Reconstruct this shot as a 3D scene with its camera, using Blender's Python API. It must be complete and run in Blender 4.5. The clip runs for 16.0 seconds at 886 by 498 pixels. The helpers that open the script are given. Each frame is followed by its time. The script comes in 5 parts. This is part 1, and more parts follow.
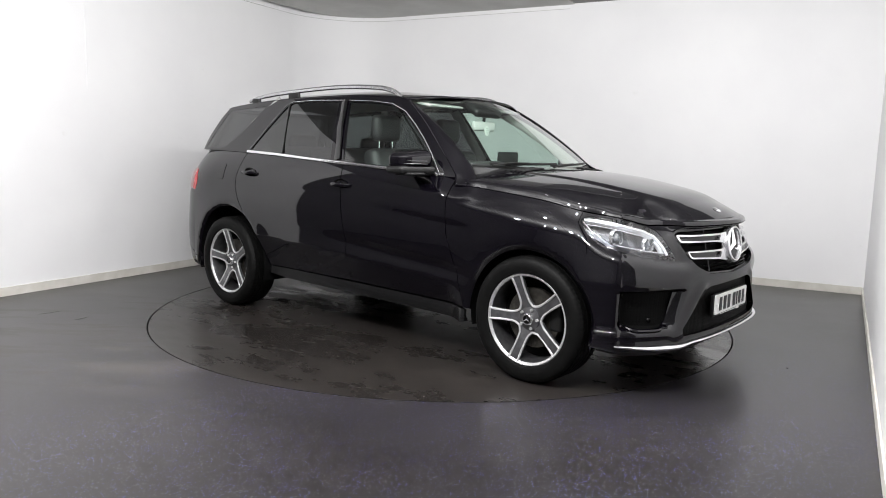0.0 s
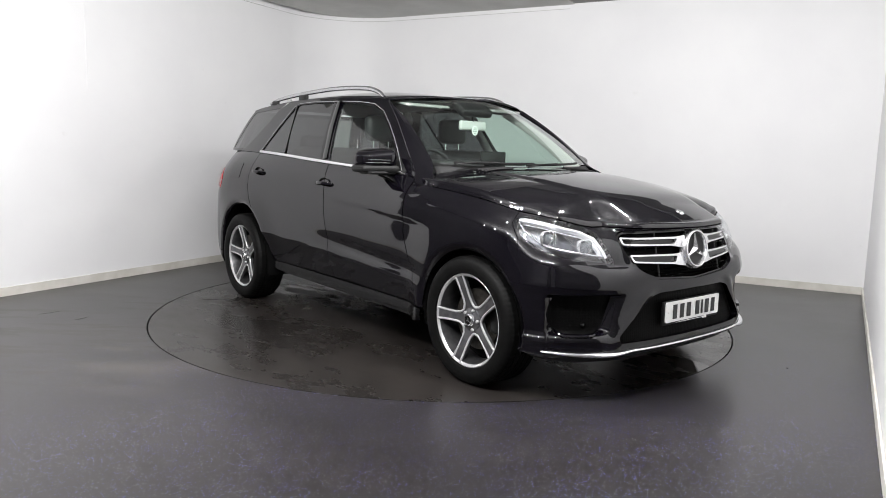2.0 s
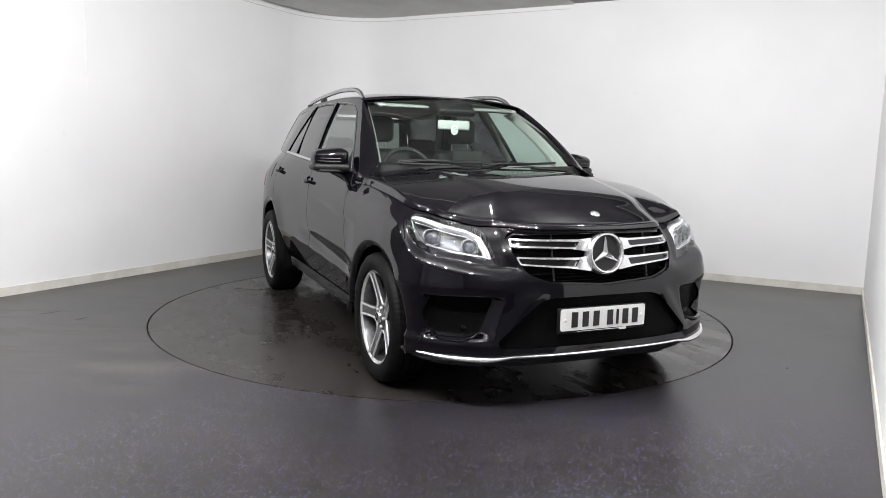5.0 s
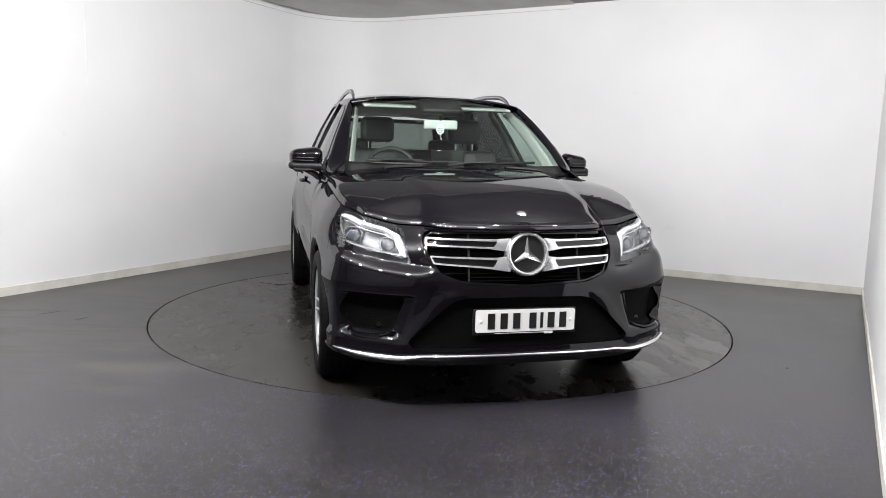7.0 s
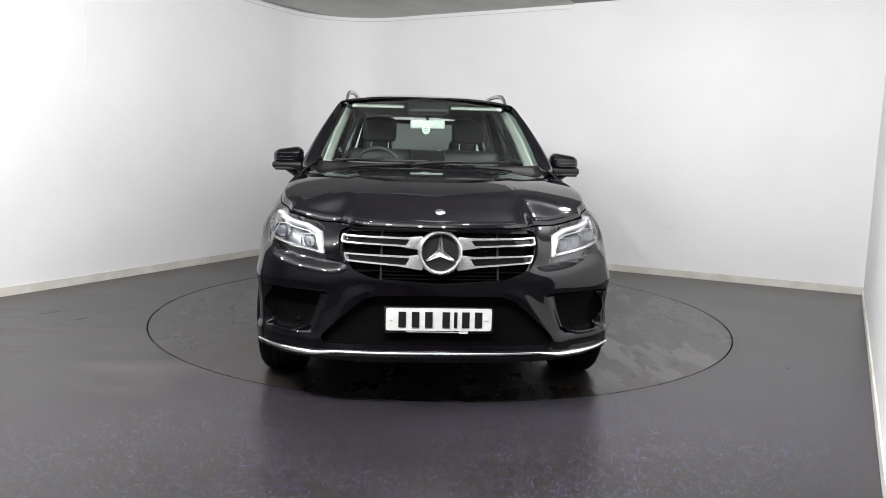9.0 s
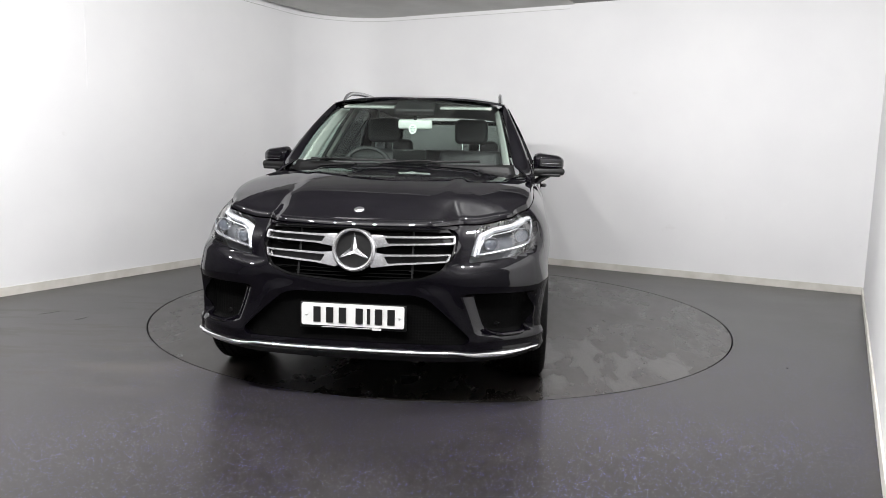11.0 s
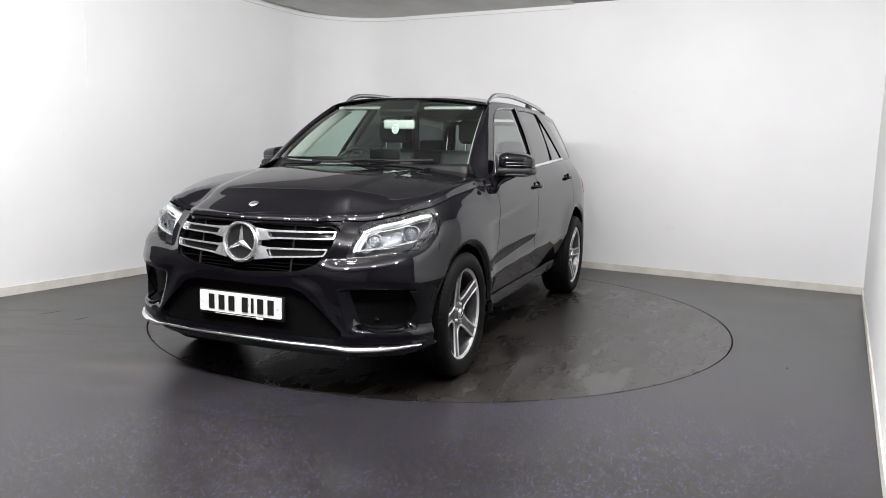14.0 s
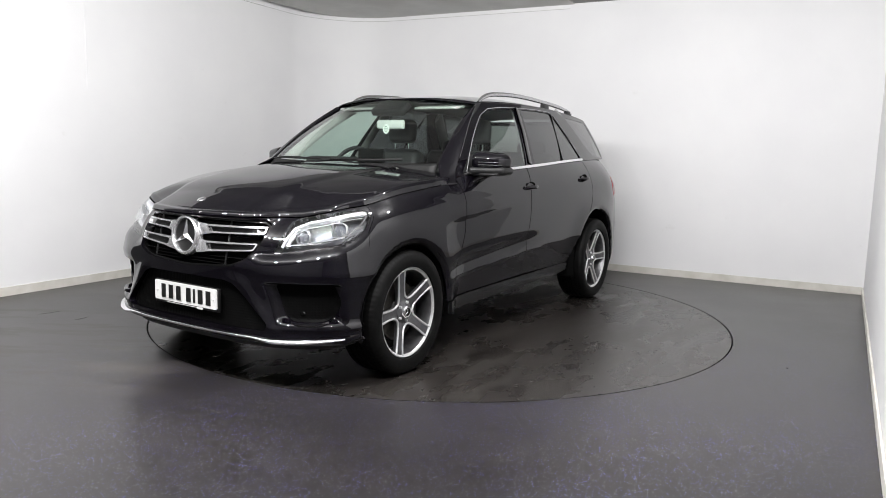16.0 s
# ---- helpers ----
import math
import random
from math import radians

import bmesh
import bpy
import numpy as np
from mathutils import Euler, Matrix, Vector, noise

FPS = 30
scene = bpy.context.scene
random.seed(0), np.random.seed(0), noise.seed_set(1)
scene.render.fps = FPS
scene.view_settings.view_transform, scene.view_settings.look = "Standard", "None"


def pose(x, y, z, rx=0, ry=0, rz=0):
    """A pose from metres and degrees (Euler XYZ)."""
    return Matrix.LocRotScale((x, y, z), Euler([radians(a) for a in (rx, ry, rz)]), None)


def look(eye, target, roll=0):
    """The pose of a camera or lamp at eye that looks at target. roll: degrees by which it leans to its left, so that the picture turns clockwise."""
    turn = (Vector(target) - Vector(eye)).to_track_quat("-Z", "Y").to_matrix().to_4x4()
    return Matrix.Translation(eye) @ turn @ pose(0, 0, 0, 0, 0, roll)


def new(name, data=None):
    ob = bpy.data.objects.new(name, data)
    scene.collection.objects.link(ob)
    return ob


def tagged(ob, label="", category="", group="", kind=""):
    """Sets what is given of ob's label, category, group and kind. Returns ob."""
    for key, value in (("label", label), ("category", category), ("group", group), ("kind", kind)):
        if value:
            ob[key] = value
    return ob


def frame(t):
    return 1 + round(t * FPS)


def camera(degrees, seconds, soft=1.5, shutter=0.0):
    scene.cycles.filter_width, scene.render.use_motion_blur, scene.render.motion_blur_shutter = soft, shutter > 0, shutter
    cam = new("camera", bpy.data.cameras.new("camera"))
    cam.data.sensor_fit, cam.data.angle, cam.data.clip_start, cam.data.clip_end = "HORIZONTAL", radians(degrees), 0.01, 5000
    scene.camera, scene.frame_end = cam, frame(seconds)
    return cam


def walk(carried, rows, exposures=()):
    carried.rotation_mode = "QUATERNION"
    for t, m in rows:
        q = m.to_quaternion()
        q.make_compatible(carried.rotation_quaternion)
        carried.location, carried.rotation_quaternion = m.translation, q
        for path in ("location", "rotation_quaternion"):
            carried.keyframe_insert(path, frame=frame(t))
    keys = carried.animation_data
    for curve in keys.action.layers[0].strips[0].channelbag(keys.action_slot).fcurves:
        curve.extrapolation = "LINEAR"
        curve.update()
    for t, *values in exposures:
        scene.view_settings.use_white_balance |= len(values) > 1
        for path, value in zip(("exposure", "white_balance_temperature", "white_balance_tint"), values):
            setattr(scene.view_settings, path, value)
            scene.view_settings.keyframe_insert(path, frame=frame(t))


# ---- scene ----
# ---- camera: it stands still on a tripod in a corner of the studio ----
EYE = (0.0, -5.8831, 1.2833)
cam = camera(62.6, 16.0, soft=0.9)
AIM = (EYE[0] + math.sin(0.0012) * math.cos(0.1315), EYE[1] + math.cos(0.0012) * math.cos(0.1315), EYE[2] - math.sin(0.1315))
walk(cam, [(0.0, look(EYE, AIM, 1.484)), (16.0, look(EYE, AIM, 1.484))], exposures=[(0.0, -0.10), (16.0, -0.10)])

# ---- room axes: N points to the side wall, M to the back wall ----
RA = radians(-27.5)
N2 = Vector((math.cos(RA), math.sin(RA), 0))
M2 = Vector((-math.sin(RA), math.cos(RA), 0))


def room(n, m, z=0.0):
    return N2 * n + M2 * m + Vector((0, 0, z))


# ---- light ----
world = bpy.data.worlds.new("studio_world")
scene.world = world
world.use_nodes = True
world.node_tree.nodes["Background"].inputs[0].default_value = (0.5, 0.52, 0.55, 1)
world.node_tree.nodes["Background"].inputs[1].default_value = 0.02


def row_and_fill_lamp(n, m, z, watts, radius=0.05, color=(1, 0.99, 0.995)):
    data = bpy.data.lights.new("row_and_fill_lamp", "POINT")
    data.energy, data.shadow_soft_size, data.color = watts, radius, color
    ob = new("row_and_fill_lamp", data)
    ob.location = room(n, m, z)
    return ob


# a bowed row of small lamps under the ceiling, on the camera's side of the turntable
for k in range(7):
    q = (k - 3) / 3
    row_and_fill_lamp(2.1 * q, -4.0 + 0.7 * q * q, 2.80, 127 - 46 * q * q + 54 * q)
# three fill lamps added beside the turntable, to even out the walls' brightness
for n, m, z, w in ((0.2, -2.5, 2.80, 36), (1.4, -1.6, 2.75, 84), (1.9, -0.5, 2.82, 80)):
    row_and_fill_lamp(n, m, z, w)


# ---- materials ----
def mat(name, color, rough=0.5, metal=0.0, coat=0.0, spec=0.5, emit=0.0):
    m = bpy.data.materials.new(name)
    m.use_nodes = True
    b = m.node_tree.nodes["Principled BSDF"]
    b.inputs["Base Color"].default_value = (*color, 1)
    b.inputs["Roughness"].default_value = rough
    b.inputs["Metallic"].default_value = metal
    b.inputs["Coat Weight"].default_value = coat
    b.inputs["Coat Roughness"].default_value = 0.02
    b.inputs["Specular IOR Level"].default_value = spec
    if emit:
        b.inputs["Emission Color"].default_value = (1, 0.97, 0.95, 1)
        b.inputs["Emission Strength"].default_value = emit
    return m


def nodes_of(m):
    t = m.node_tree
    return t.nodes, t.links, t.nodes["Principled BSDF"]


def ramp(ns, stops):
    r = ns.new("ShaderNodeValToRGB")
    el = r.color_ramp.elements
    while len(el) < len(stops):
        el.new(0.5)
    for e, (p, c) in zip(el, stops):
        e.position, e.color = p, (*c, 1) if len(c) == 3 else c
    return r


def grain(m, scale, low, high, bump=0.0, detail=6.0, rough=None, distance=0.002):
    """Mottled colour between low and high, with fine relief."""
    ns, ln, b = nodes_of(m)
    tc = ns.new("ShaderNodeTexCoord")
    nz = ns.new("ShaderNodeTexNoise")
    nz.inputs["Scale"].default_value, nz.inputs["Detail"].default_value = scale, detail
    ln.new(tc.outputs["Object"], nz.inputs["Vector"])
    r = ramp(ns, [(0.32, low), (0.68, high)])
    ln.new(nz.outputs["Fac"], r.inputs["Fac"])
    ln.new(r.outputs["Color"], b.inputs["Base Color"])
    if rough:
        mr = ns.new("ShaderNodeMapRange")
        mr.inputs["From Min"].default_value, mr.inputs["From Max"].default_value = 0.3, 0.7
        mr.inputs["To Min"].default_value, mr.inputs["To Max"].default_value = rough
        ln.new(nz.outputs["Fac"], mr.inputs["Value"])
        ln.new(mr.outputs["Result"], b.inputs["Roughness"])
    if bump:
        n2 = ns.new("ShaderNodeTexNoise")
        n2.inputs["Scale"].default_value, n2.inputs["Detail"].default_value = scale * 12, 4
        ln.new(tc.outputs["Object"], n2.inputs["Vector"])
        bp = ns.new("ShaderNodeBump")
        bp.inputs["Strength"].default_value, bp.inputs["Distance"].default_value = bump, distance
        ln.new(n2.outputs["Fac"], bp.inputs["Height"])
        ln.new(bp.outputs["Normal"], b.inputs["Normal"])
    return m


def glass(name, tint, gloss_rough=0.0):
    """A thin pane: it lets light straight through, tinted, and mirrors by Fresnel."""
    m = bpy.data.materials.new(name)
    m.use_nodes = True
    ns, ln = m.node_tree.nodes, m.node_tree.links
    ns.remove(ns["Principled BSDF"])
    tr = ns.new("ShaderNodeBsdfTransparent")
    tr.inputs[0].default_value = (*tint, 1)
    gl = ns.new("ShaderNodeBsdfGlossy")
    gl.inputs["Color"].default_value = (1, 1, 1, 1)
    gl.inputs["Roughness"].default_value = gloss_rough
    lw = ns.new("ShaderNodeLayerWeight")
    lw.inputs["Blend"].default_value = 0.5
    p5 = ns.new("ShaderNodeMath")
    p5.operation, p5.inputs[1].default_value = "POWER", 4.5
    ln.new(lw.outputs["Facing"], p5.inputs[0])
    fr = ns.new("ShaderNodeMath")
    fr.operation, fr.inputs[1].default_value, fr.inputs[2].default_value = "MULTIPLY_ADD", 0.92, 0.07
    ln.new(p5.outputs[0], fr.inputs[0])
    mx = ns.new("ShaderNodeMixShader")
    ln.new(fr.outputs[0], mx.inputs[0])
    ln.new(tr.outputs[0], mx.inputs[1])
    ln.new(gl.outputs[0], mx.inputs[2])
    ln.new(mx.outputs[0], ns["Material Output"].inputs["Surface"])
    return m


PAINT = grain(mat("black_paint", (0.004, 0.004, 0.005), 0.03), 900, (0.0014, 0.0011, 0.0021), (0.0032, 0.0026, 0.0046), 0, 2)
GLOSS_BLACK = mat("gloss_black_trim", (0.004, 0.004, 0.004), 0.08)
PLASTIC = grain(mat("black_plastic", (0.008, 0.008, 0.008), 0.45, spec=0.35), 60, (0.006, 0.006, 0.006), (0.011, 0.011, 0.011), 0.15)
# near-black for truly black parts and for shade painted inside cavities
DARK = mat("black_and_cavity_shade", (0.003, 0.003, 0.003), 0.8, spec=0.08)
BLACK_MESH = mat("black_mesh", (0.003, 0.003, 0.003), 0.5, spec=0.05)
ns, ln, b = nodes_of(BLACK_MESH)
tc, vo, bp = ns.new("ShaderNodeTexCoord"), ns.new("ShaderNodeTexVoronoi"), ns.new("ShaderNodeBump")
vo.inputs["Scale"].default_value, vo.inputs["Randomness"].default_value = 70, 0.15
bp.inputs["Strength"].default_value, bp.inputs["Distance"].default_value = 0.4, 0.004
ln.new(tc.outputs["Object"], vo.inputs["Vector"])
ln.new(vo.outputs["Distance"], bp.inputs["Height"])
ln.new(bp.outputs["Normal"], b.inputs["Normal"])
CHROME = mat("chrome", (0.9, 0.9, 0.91), 0.12, 1.0)
SILVER = grain(mat("satin_silver", (0.82, 0.82, 0.83), 0.24, 0.82), 40, (0.76, 0.76, 0.77), (0.84, 0.84, 0.85), 0)
RAIL_SILVER = grain(mat("rail_silver", (0.55, 0.55, 0.56), 0.26, 0.95), 40, (0.5, 0.5, 0.51), (0.6, 0.6, 0.61), 0)
ALLOY = grain(mat("machined_alloy", (0.82, 0.82, 0.82), 0.32, 0.6), 30, (0.60, 0.60, 0.60), (0.70, 0.70, 0.70), 0)
RIM_GREY = grain(mat("grey_alloy", (0.12, 0.12, 0.125), 0.33, 0.75), 30, (0.12, 0.12, 0.125), (0.18, 0.18, 0.185), 0)
RUBBER = grain(mat("tyre_rubber", (0.004, 0.004, 0.004), 0.55, spec=0.12), 25, (0.0025, 0.0025, 0.0025), (0.005, 0.005, 0.0048), 0.3)
BARREL = grain(mat("rim_barrel", (0.33, 0.33, 0.335), 0.35, 0.85), 30, (0.13, 0.13, 0.134), (0.19, 0.19, 0.194), 0)
IRON = grain(mat("brake_iron", (0.1, 0.095, 0.085), 0.45, 0.7), 50, (0.04, 0.037, 0.032), (0.08, 0.074, 0.065), 0.1)
WINDSCREEN = glass("windscreen_glass", (0.74, 0.86, 0.80))
TINTED = glass("privacy_glass", (0.10, 0.105, 0.11))
CLEAR = glass("clear_lens", (0.95, 0.96, 0.97))
RED_LENS = mat("red_lens", (0.42, 0.012, 0.016), 0.12, 0, 1.0)
LED_WHITE = mat("led_guide", (0.86, 0.87, 0.9), 0.25, 0.0, 1.0)
BROW = grain(mat("brow_reflector", (0.72, 0.73, 0.75), 0.35, 0.35), 60, (0.62, 0.63, 0.65), (0.8, 0.81, 0.83), 0.3)
SILL = grain(mat("sill_satin", (0.009, 0.009, 0.0095), 0.14), 40, (0.007, 0.007, 0.0075), (0.011, 0.011, 0.0115), 0)
LAMP_BOWL = grain(mat("lamp_bowl", (0.13, 0.135, 0.145), 0.38, 0.75), 30, (0.11, 0.115, 0.125), (0.16, 0.165, 0.18), 0)
PROJECTOR = mat("projector_glass", (0.10, 0.11, 0.13), 0.04, 0.0, 1.0)
PLATE_WHITE = mat("plate_white", (0.82, 0.82, 0.80), 0.3)
PLATE_BLACK = mat("plate_black", (0.01, 0.01, 0.01), 0.4)
LEATHER = grain(mat("black_leather", (0.018, 0.018, 0.019), 0.5), 80, (0.013, 0.013, 0.014), (0.024, 0.024, 0.025), 0.25)
TRIM_GREY = grain(mat("grey_trim", (0.33, 0.34, 0.32), 0.7), 120, (0.30, 0.31, 0.29), (0.37, 0.38, 0.36), 0.2)
MIRROR_BACK = mat("mirror_back", (0.55, 0.57, 0.54), 0.35)
DASH = grain(mat("dashboard_plastic", (0.018, 0.018, 0.018), 0.55), 90, (0.013, 0.013, 0.013), (0.024, 0.024, 0.024), 0.3)
TAG_PAPER = mat("tag_paper", (0.8, 0.83, 0.78), 0.6)
TAG_INK = mat("tag_ink", (0.2, 0.3, 0.25), 0.6)
MIRROR = mat("mirror_glass", (0.75, 0.8, 0.78), 0.03, 1.0)

WALL = grain(mat("white_wall_paint", (0.84, 0.84, 0.84), 0.55), 1.3, (0.83, 0.83, 0.835), (0.87, 0.87, 0.87), 0.12, 5, distance=0.004)
ns, ln, b = nodes_of(WALL)
tc, sc, sm = ns.new("ShaderNodeTexCoord"), ns.new("ShaderNodeTexNoise"), ns.new("ShaderNodeMix")
sc.inputs["Scale"].default_value, sc.inputs["Detail"].default_value, sc.inputs["Roughness"].default_value = 3.2, 10, 0.72
ln.new(tc.outputs["Object"], sc.inputs["Vector"])
sr = ramp(ns, [(0.66, (0, 0, 0)), (0.72, (0.5, 0.5, 0.5))])
ln.new(sc.outputs["Fac"], sr.inputs["Fac"])
sm.data_type = "RGBA"
sm.inputs["B"].default_value = (0.70, 0.69, 0.67, 1)
ln.new(b.inputs["Base Color"].links[0].from_socket, sm.inputs["A"])
ln.new(sr.outputs["Color"], sm.inputs["Factor"])
ln.new(sm.outputs["Result"], b.inputs["Base Color"])
CEILING = grain(mat("ceiling_board", (0.55, 0.55, 0.53), 0.8), 2.0, (0.5, 0.5, 0.48), (0.6, 0.6, 0.58), 0.2)
CEILING_DARK = grain(mat("ceiling_void_tone", (0.28, 0.28, 0.28), 0.8), 2.0, (0.26, 0.26, 0.26), (0.3, 0.3, 0.3), 0.2)
# unseen walls: tones chosen for what the black paint mirrors
WALL_GREY = grain(mat("unseen_wall_grey", (0.15, 0.15, 0.155), 0.7), 1.5, (0.135, 0.135, 0.14), (0.165, 0.165, 0.17), 0.1)
WALL_DIM = grain(mat("unseen_dark_wall", (0.13, 0.13, 0.13), 0.8), 1.5, (0.06, 0.06, 0.06), (0.09, 0.09, 0.09), 0.1)
SKIRT = grain(mat("cream_skirting", (0.68, 0.66, 0.6), 0.45), 6, (0.6, 0.58, 0.52), (0.74, 0.72, 0.67), 0.1)
GROOVE = mat("groove_shadow_gap", (0.006, 0.006, 0.006), 0.9)


def vinyl(name, low, high, stain, stain_sheen_color, seed, spots, wet=False):
    """Dark safety vinyl: mottled, with pale and blue flecks and dried, duller stains; if wet, glossy puddles with a
    painted pale sheen.
    """
    m = mat(name, low, 0.3)
    ns, ln, b = nodes_of(m)
    tc = ns.new("ShaderNodeTexCoord")
    big = ns.new("ShaderNodeTexNoise")
    big.noise_dimensions = "4D"
    big.inputs["W"].default_value = seed
    big.inputs["Scale"].default_value, big.inputs["Detail"].default_value = 1.5 if wet else 0.9, 8
    big.inputs["Roughness"].default_value = 0.62
    wipe = ns.new("ShaderNodeMapping")
    wipe.inputs["Scale"].default_value = (1, 2.1, 1) if wet else (1, 1.5, 1)
    wipe.inputs["Rotation"].default_value = (0, 0, 0.5)
    ln.new(tc.outputs["Object"], wipe.inputs["Vector"])
    ln.new(wipe.outputs[0], big.inputs["Vector"])
    r1 = ramp(ns, [(0.3, low), (0.7, high)])
    ln.new(big.outputs["Fac"], r1.inputs["Fac"])
    # fine brownish mottling
    mott = ns.new("ShaderNodeTexNoise")
    mott.inputs["Scale"].default_value, mott.inputs["Detail"].default_value, mott.inputs["Roughness"].default_value = 16, 8, 0.7
    ln.new(tc.outputs["Object"], mott.inputs["Vector"])
    mr = ramp(ns, [(0.3, (0.62, 0.60, 0.60)), (0.5, (1, 1, 1)), (0.7, (1.0, 0.92, 0.86))])
    ln.new(mott.outputs["Fac"], mr.inputs["Fac"])
    tone = ns.new("ShaderNodeMix")
    tone.data_type, tone.blend_type = "RGBA", "MULTIPLY"
    tone.inputs["Factor"].default_value = 1.0
    ln.new(r1.outputs["Color"], tone.inputs["A"])
    ln.new(mr.outputs["Color"], tone.inputs["B"])
    # stains: patches stretched along one way, with soft edges
    mp = ns.new("ShaderNodeMapping")
    mp.inputs["Scale"].default_value = (0.7, 1.9, 1) if wet else (0.55, 2.6, 1)
    mp.inputs["Rotation"].default_value = (0, 0, 0.15 if wet else 0.05)
    ln.new(tc.outputs["Object"], mp.inputs["Vector"])
    st = ns.new("ShaderNodeTexNoise")
    st.noise_dimensions = "4D"
    st.inputs["W"].default_value = seed + 3
    st.inputs["Scale"].default_value, st.inputs["Detail"].default_value = 3.0 if wet else 2.4, 7
    st.inputs["Roughness"].default_value = 0.5 if wet else 0.64
    ln.new(mp.outputs[0], st.inputs["Vector"])
    r2 = ramp(ns, [(stain, (0, 0, 0)), (stain + (0.09 if wet else 0.08), (1, 1, 1))])
    ln.new(st.outputs["Fac"], r2.inputs["Fac"])
    # where they lie: round a few places
    total = None
    for x, y, rad in spots:
        vd = ns.new("ShaderNodeVectorMath")
        vd.operation = "DISTANCE"
        vd.inputs[1].default_value = (x, y, 0)
        ln.new(tc.outputs["Object"], vd.inputs[0])
        fall = ns.new("ShaderNodeMapRange")
        fall.interpolation_type = "SMOOTHSTEP"
        fall.inputs["From Min"].default_value, fall.inputs["From Max"].default_value = rad * 0.35, rad
        fall.inputs["To Min"].default_value, fall.inputs["To Max"].default_value = 1, 0
        ln.new(vd.outputs["Value"], fall.inputs["Value"])
        if total is None:
            total = fall.outputs["Result"]
        else:
            mxm = ns.new("ShaderNodeMath")
            mxm.operation = "MAXIMUM"
            ln.new(total, mxm.inputs[0])
            ln.new(fall.outputs["Result"], mxm.inputs[1])
            total = mxm.outputs[0]
    spot = ns.new("ShaderNodeMath")
    spot.operation = "MULTIPLY"
    ln.new(r2.outputs["Color"], spot.inputs[0])
    ln.new(total, spot.inputs[1])
    mx = ns.new("ShaderNodeMix")
    mx.data_type = "RGBA"
    ln.new(spot.outputs[0], mx.inputs["Factor"])
    ln.new(tone.outputs["Result"], mx.inputs["A"])
    # if wet, this paler tone paints the wall's reflection into the puddles
    mx.inputs["B"].default_value = (*stain_sheen_color, 1)
    # flecks: one small chip in some of the cells
    vo = ns.new("ShaderNodeTexVoronoi")
    vo.inputs["Scale"].default_value = 105
    ln.new(tc.outputs["Object"], vo.inputs["Vector"])
    lt = ns.new("ShaderNodeMath")
    lt.operation = "LESS_THAN"
    lt.inputs[1].default_value = 0.25
    ln.new(vo.outputs["Distance"], lt.inputs[0])
    sep = ns.new("ShaderNodeSeparateColor")
    ln.new(vo.outputs["Color"], sep.inputs[0])
    pick = ns.new("ShaderNodeMath")
    pick.operation = "GREATER_THAN"
    pick.inputs[1].default_value = 0.36
    ln.new(sep.outputs[1], pick.inputs[0])
    both = ns.new("ShaderNodeMath")
    both.operation = "MULTIPLY"
    ln.new(lt.outputs[0], both.inputs[0])
    ln.new(pick.outputs[0], both.inputs[1])
    tint = ramp(ns, [(0.25, (0.2, 0.2, 0.23)), (0.5, (0.55, 0.55, 0.56)), (0.55, (0.12, 0.12, 0.5)), (1.0, (0.28, 0.28, 0.8))])
    ln.new(sep.outputs[0], tint.inputs["Fac"])
    m2 = ns.new("ShaderNodeMix")
    m2.data_type = "RGBA"
    # worn away but round one place
    vd = ns.new("ShaderNodeVectorMath")
    vd.operation = "DISTANCE"
    vd.inputs[1].default_value = (0.9, -3.3, 0)
    ln.new(tc.outputs["Object"], vd.inputs[0])
    worn = ns.new("ShaderNodeMapRange")
    worn.inputs["From Min"].default_value, worn.inputs["From Max"].default_value = 1.9, 4.0
    worn.inputs["To Min"].default_value, worn.inputs["To Max"].default_value = 0 if wet else 0.95, 0.0 if wet else 0.12
    ln.new(vd.outputs["Value"], worn.inputs["Value"])
    left = ns.new("ShaderNodeMath")
    left.operation = "MULTIPLY"
    ln.new(both.outputs[0], left.inputs[0])
    ln.new(worn.outputs["Result"], left.inputs[1])
    tread = ns.new("ShaderNodeMapRange")
    tread.inputs["From Min"].default_value, tread.inputs["From Max"].default_value = 0.40, 0.60
    tread.inputs["To Min"].default_value = 0.4
    ln.new(big.outputs["Fac"], tread.inputs["Value"])
    kept = ns.new("ShaderNodeMath")
    kept.operation = "MULTIPLY"
    ln.new(left.outputs[0], kept.inputs[0])
    ln.new(tread.outputs["Result"], kept.inputs[1])
    ln.new(kept.outputs[0], m2.inputs["Factor"])
    ln.new(mx.outputs["Result"], m2.inputs["A"])
    ln.new(tint.outputs["Color"], m2.inputs["B"])
    ln.new(m2.outputs["Result"], b.inputs["Base Color"])
    # wear shows in the gloss
    ro = ns.new("ShaderNodeMapRange")
    ro.inputs["From Min"].default_value, ro.inputs["From Max"].default_value = 0.25, 0.75
    ro.inputs["To Min"].default_value, ro.inputs["To Max"].default_value = (0.20, 0.38) if wet else (0.27, 0.35)
    ln.new(big.outputs["Fac"], ro.inputs["Value"])
    film = ns.new("ShaderNodeMapRange")
    ln.new(spot.outputs[0], film.inputs["Value"])
    ln.new(ro.outputs["Result"], film.inputs["To Min"])
    film.inputs["To Max"].default_value = 0.05 if wet else 0.42
    ln.new(film.outputs["Result"], b.inputs["Roughness"])
    fine = ns.new("ShaderNodeTexNoise")
    fine.inputs["Scale"].default_value, fine.inputs["Detail"].default_value = 160, 3
    ln.new(tc.outputs["Object"], fine.inputs["Vector"])
    bp = ns.new("ShaderNodeBump")
    bp.inputs["Strength"].default_value, bp.inputs["Distance"].default_value = 0.12, 0.001
    ln.new(fine.outputs["Fac"], bp.inputs["Height"])
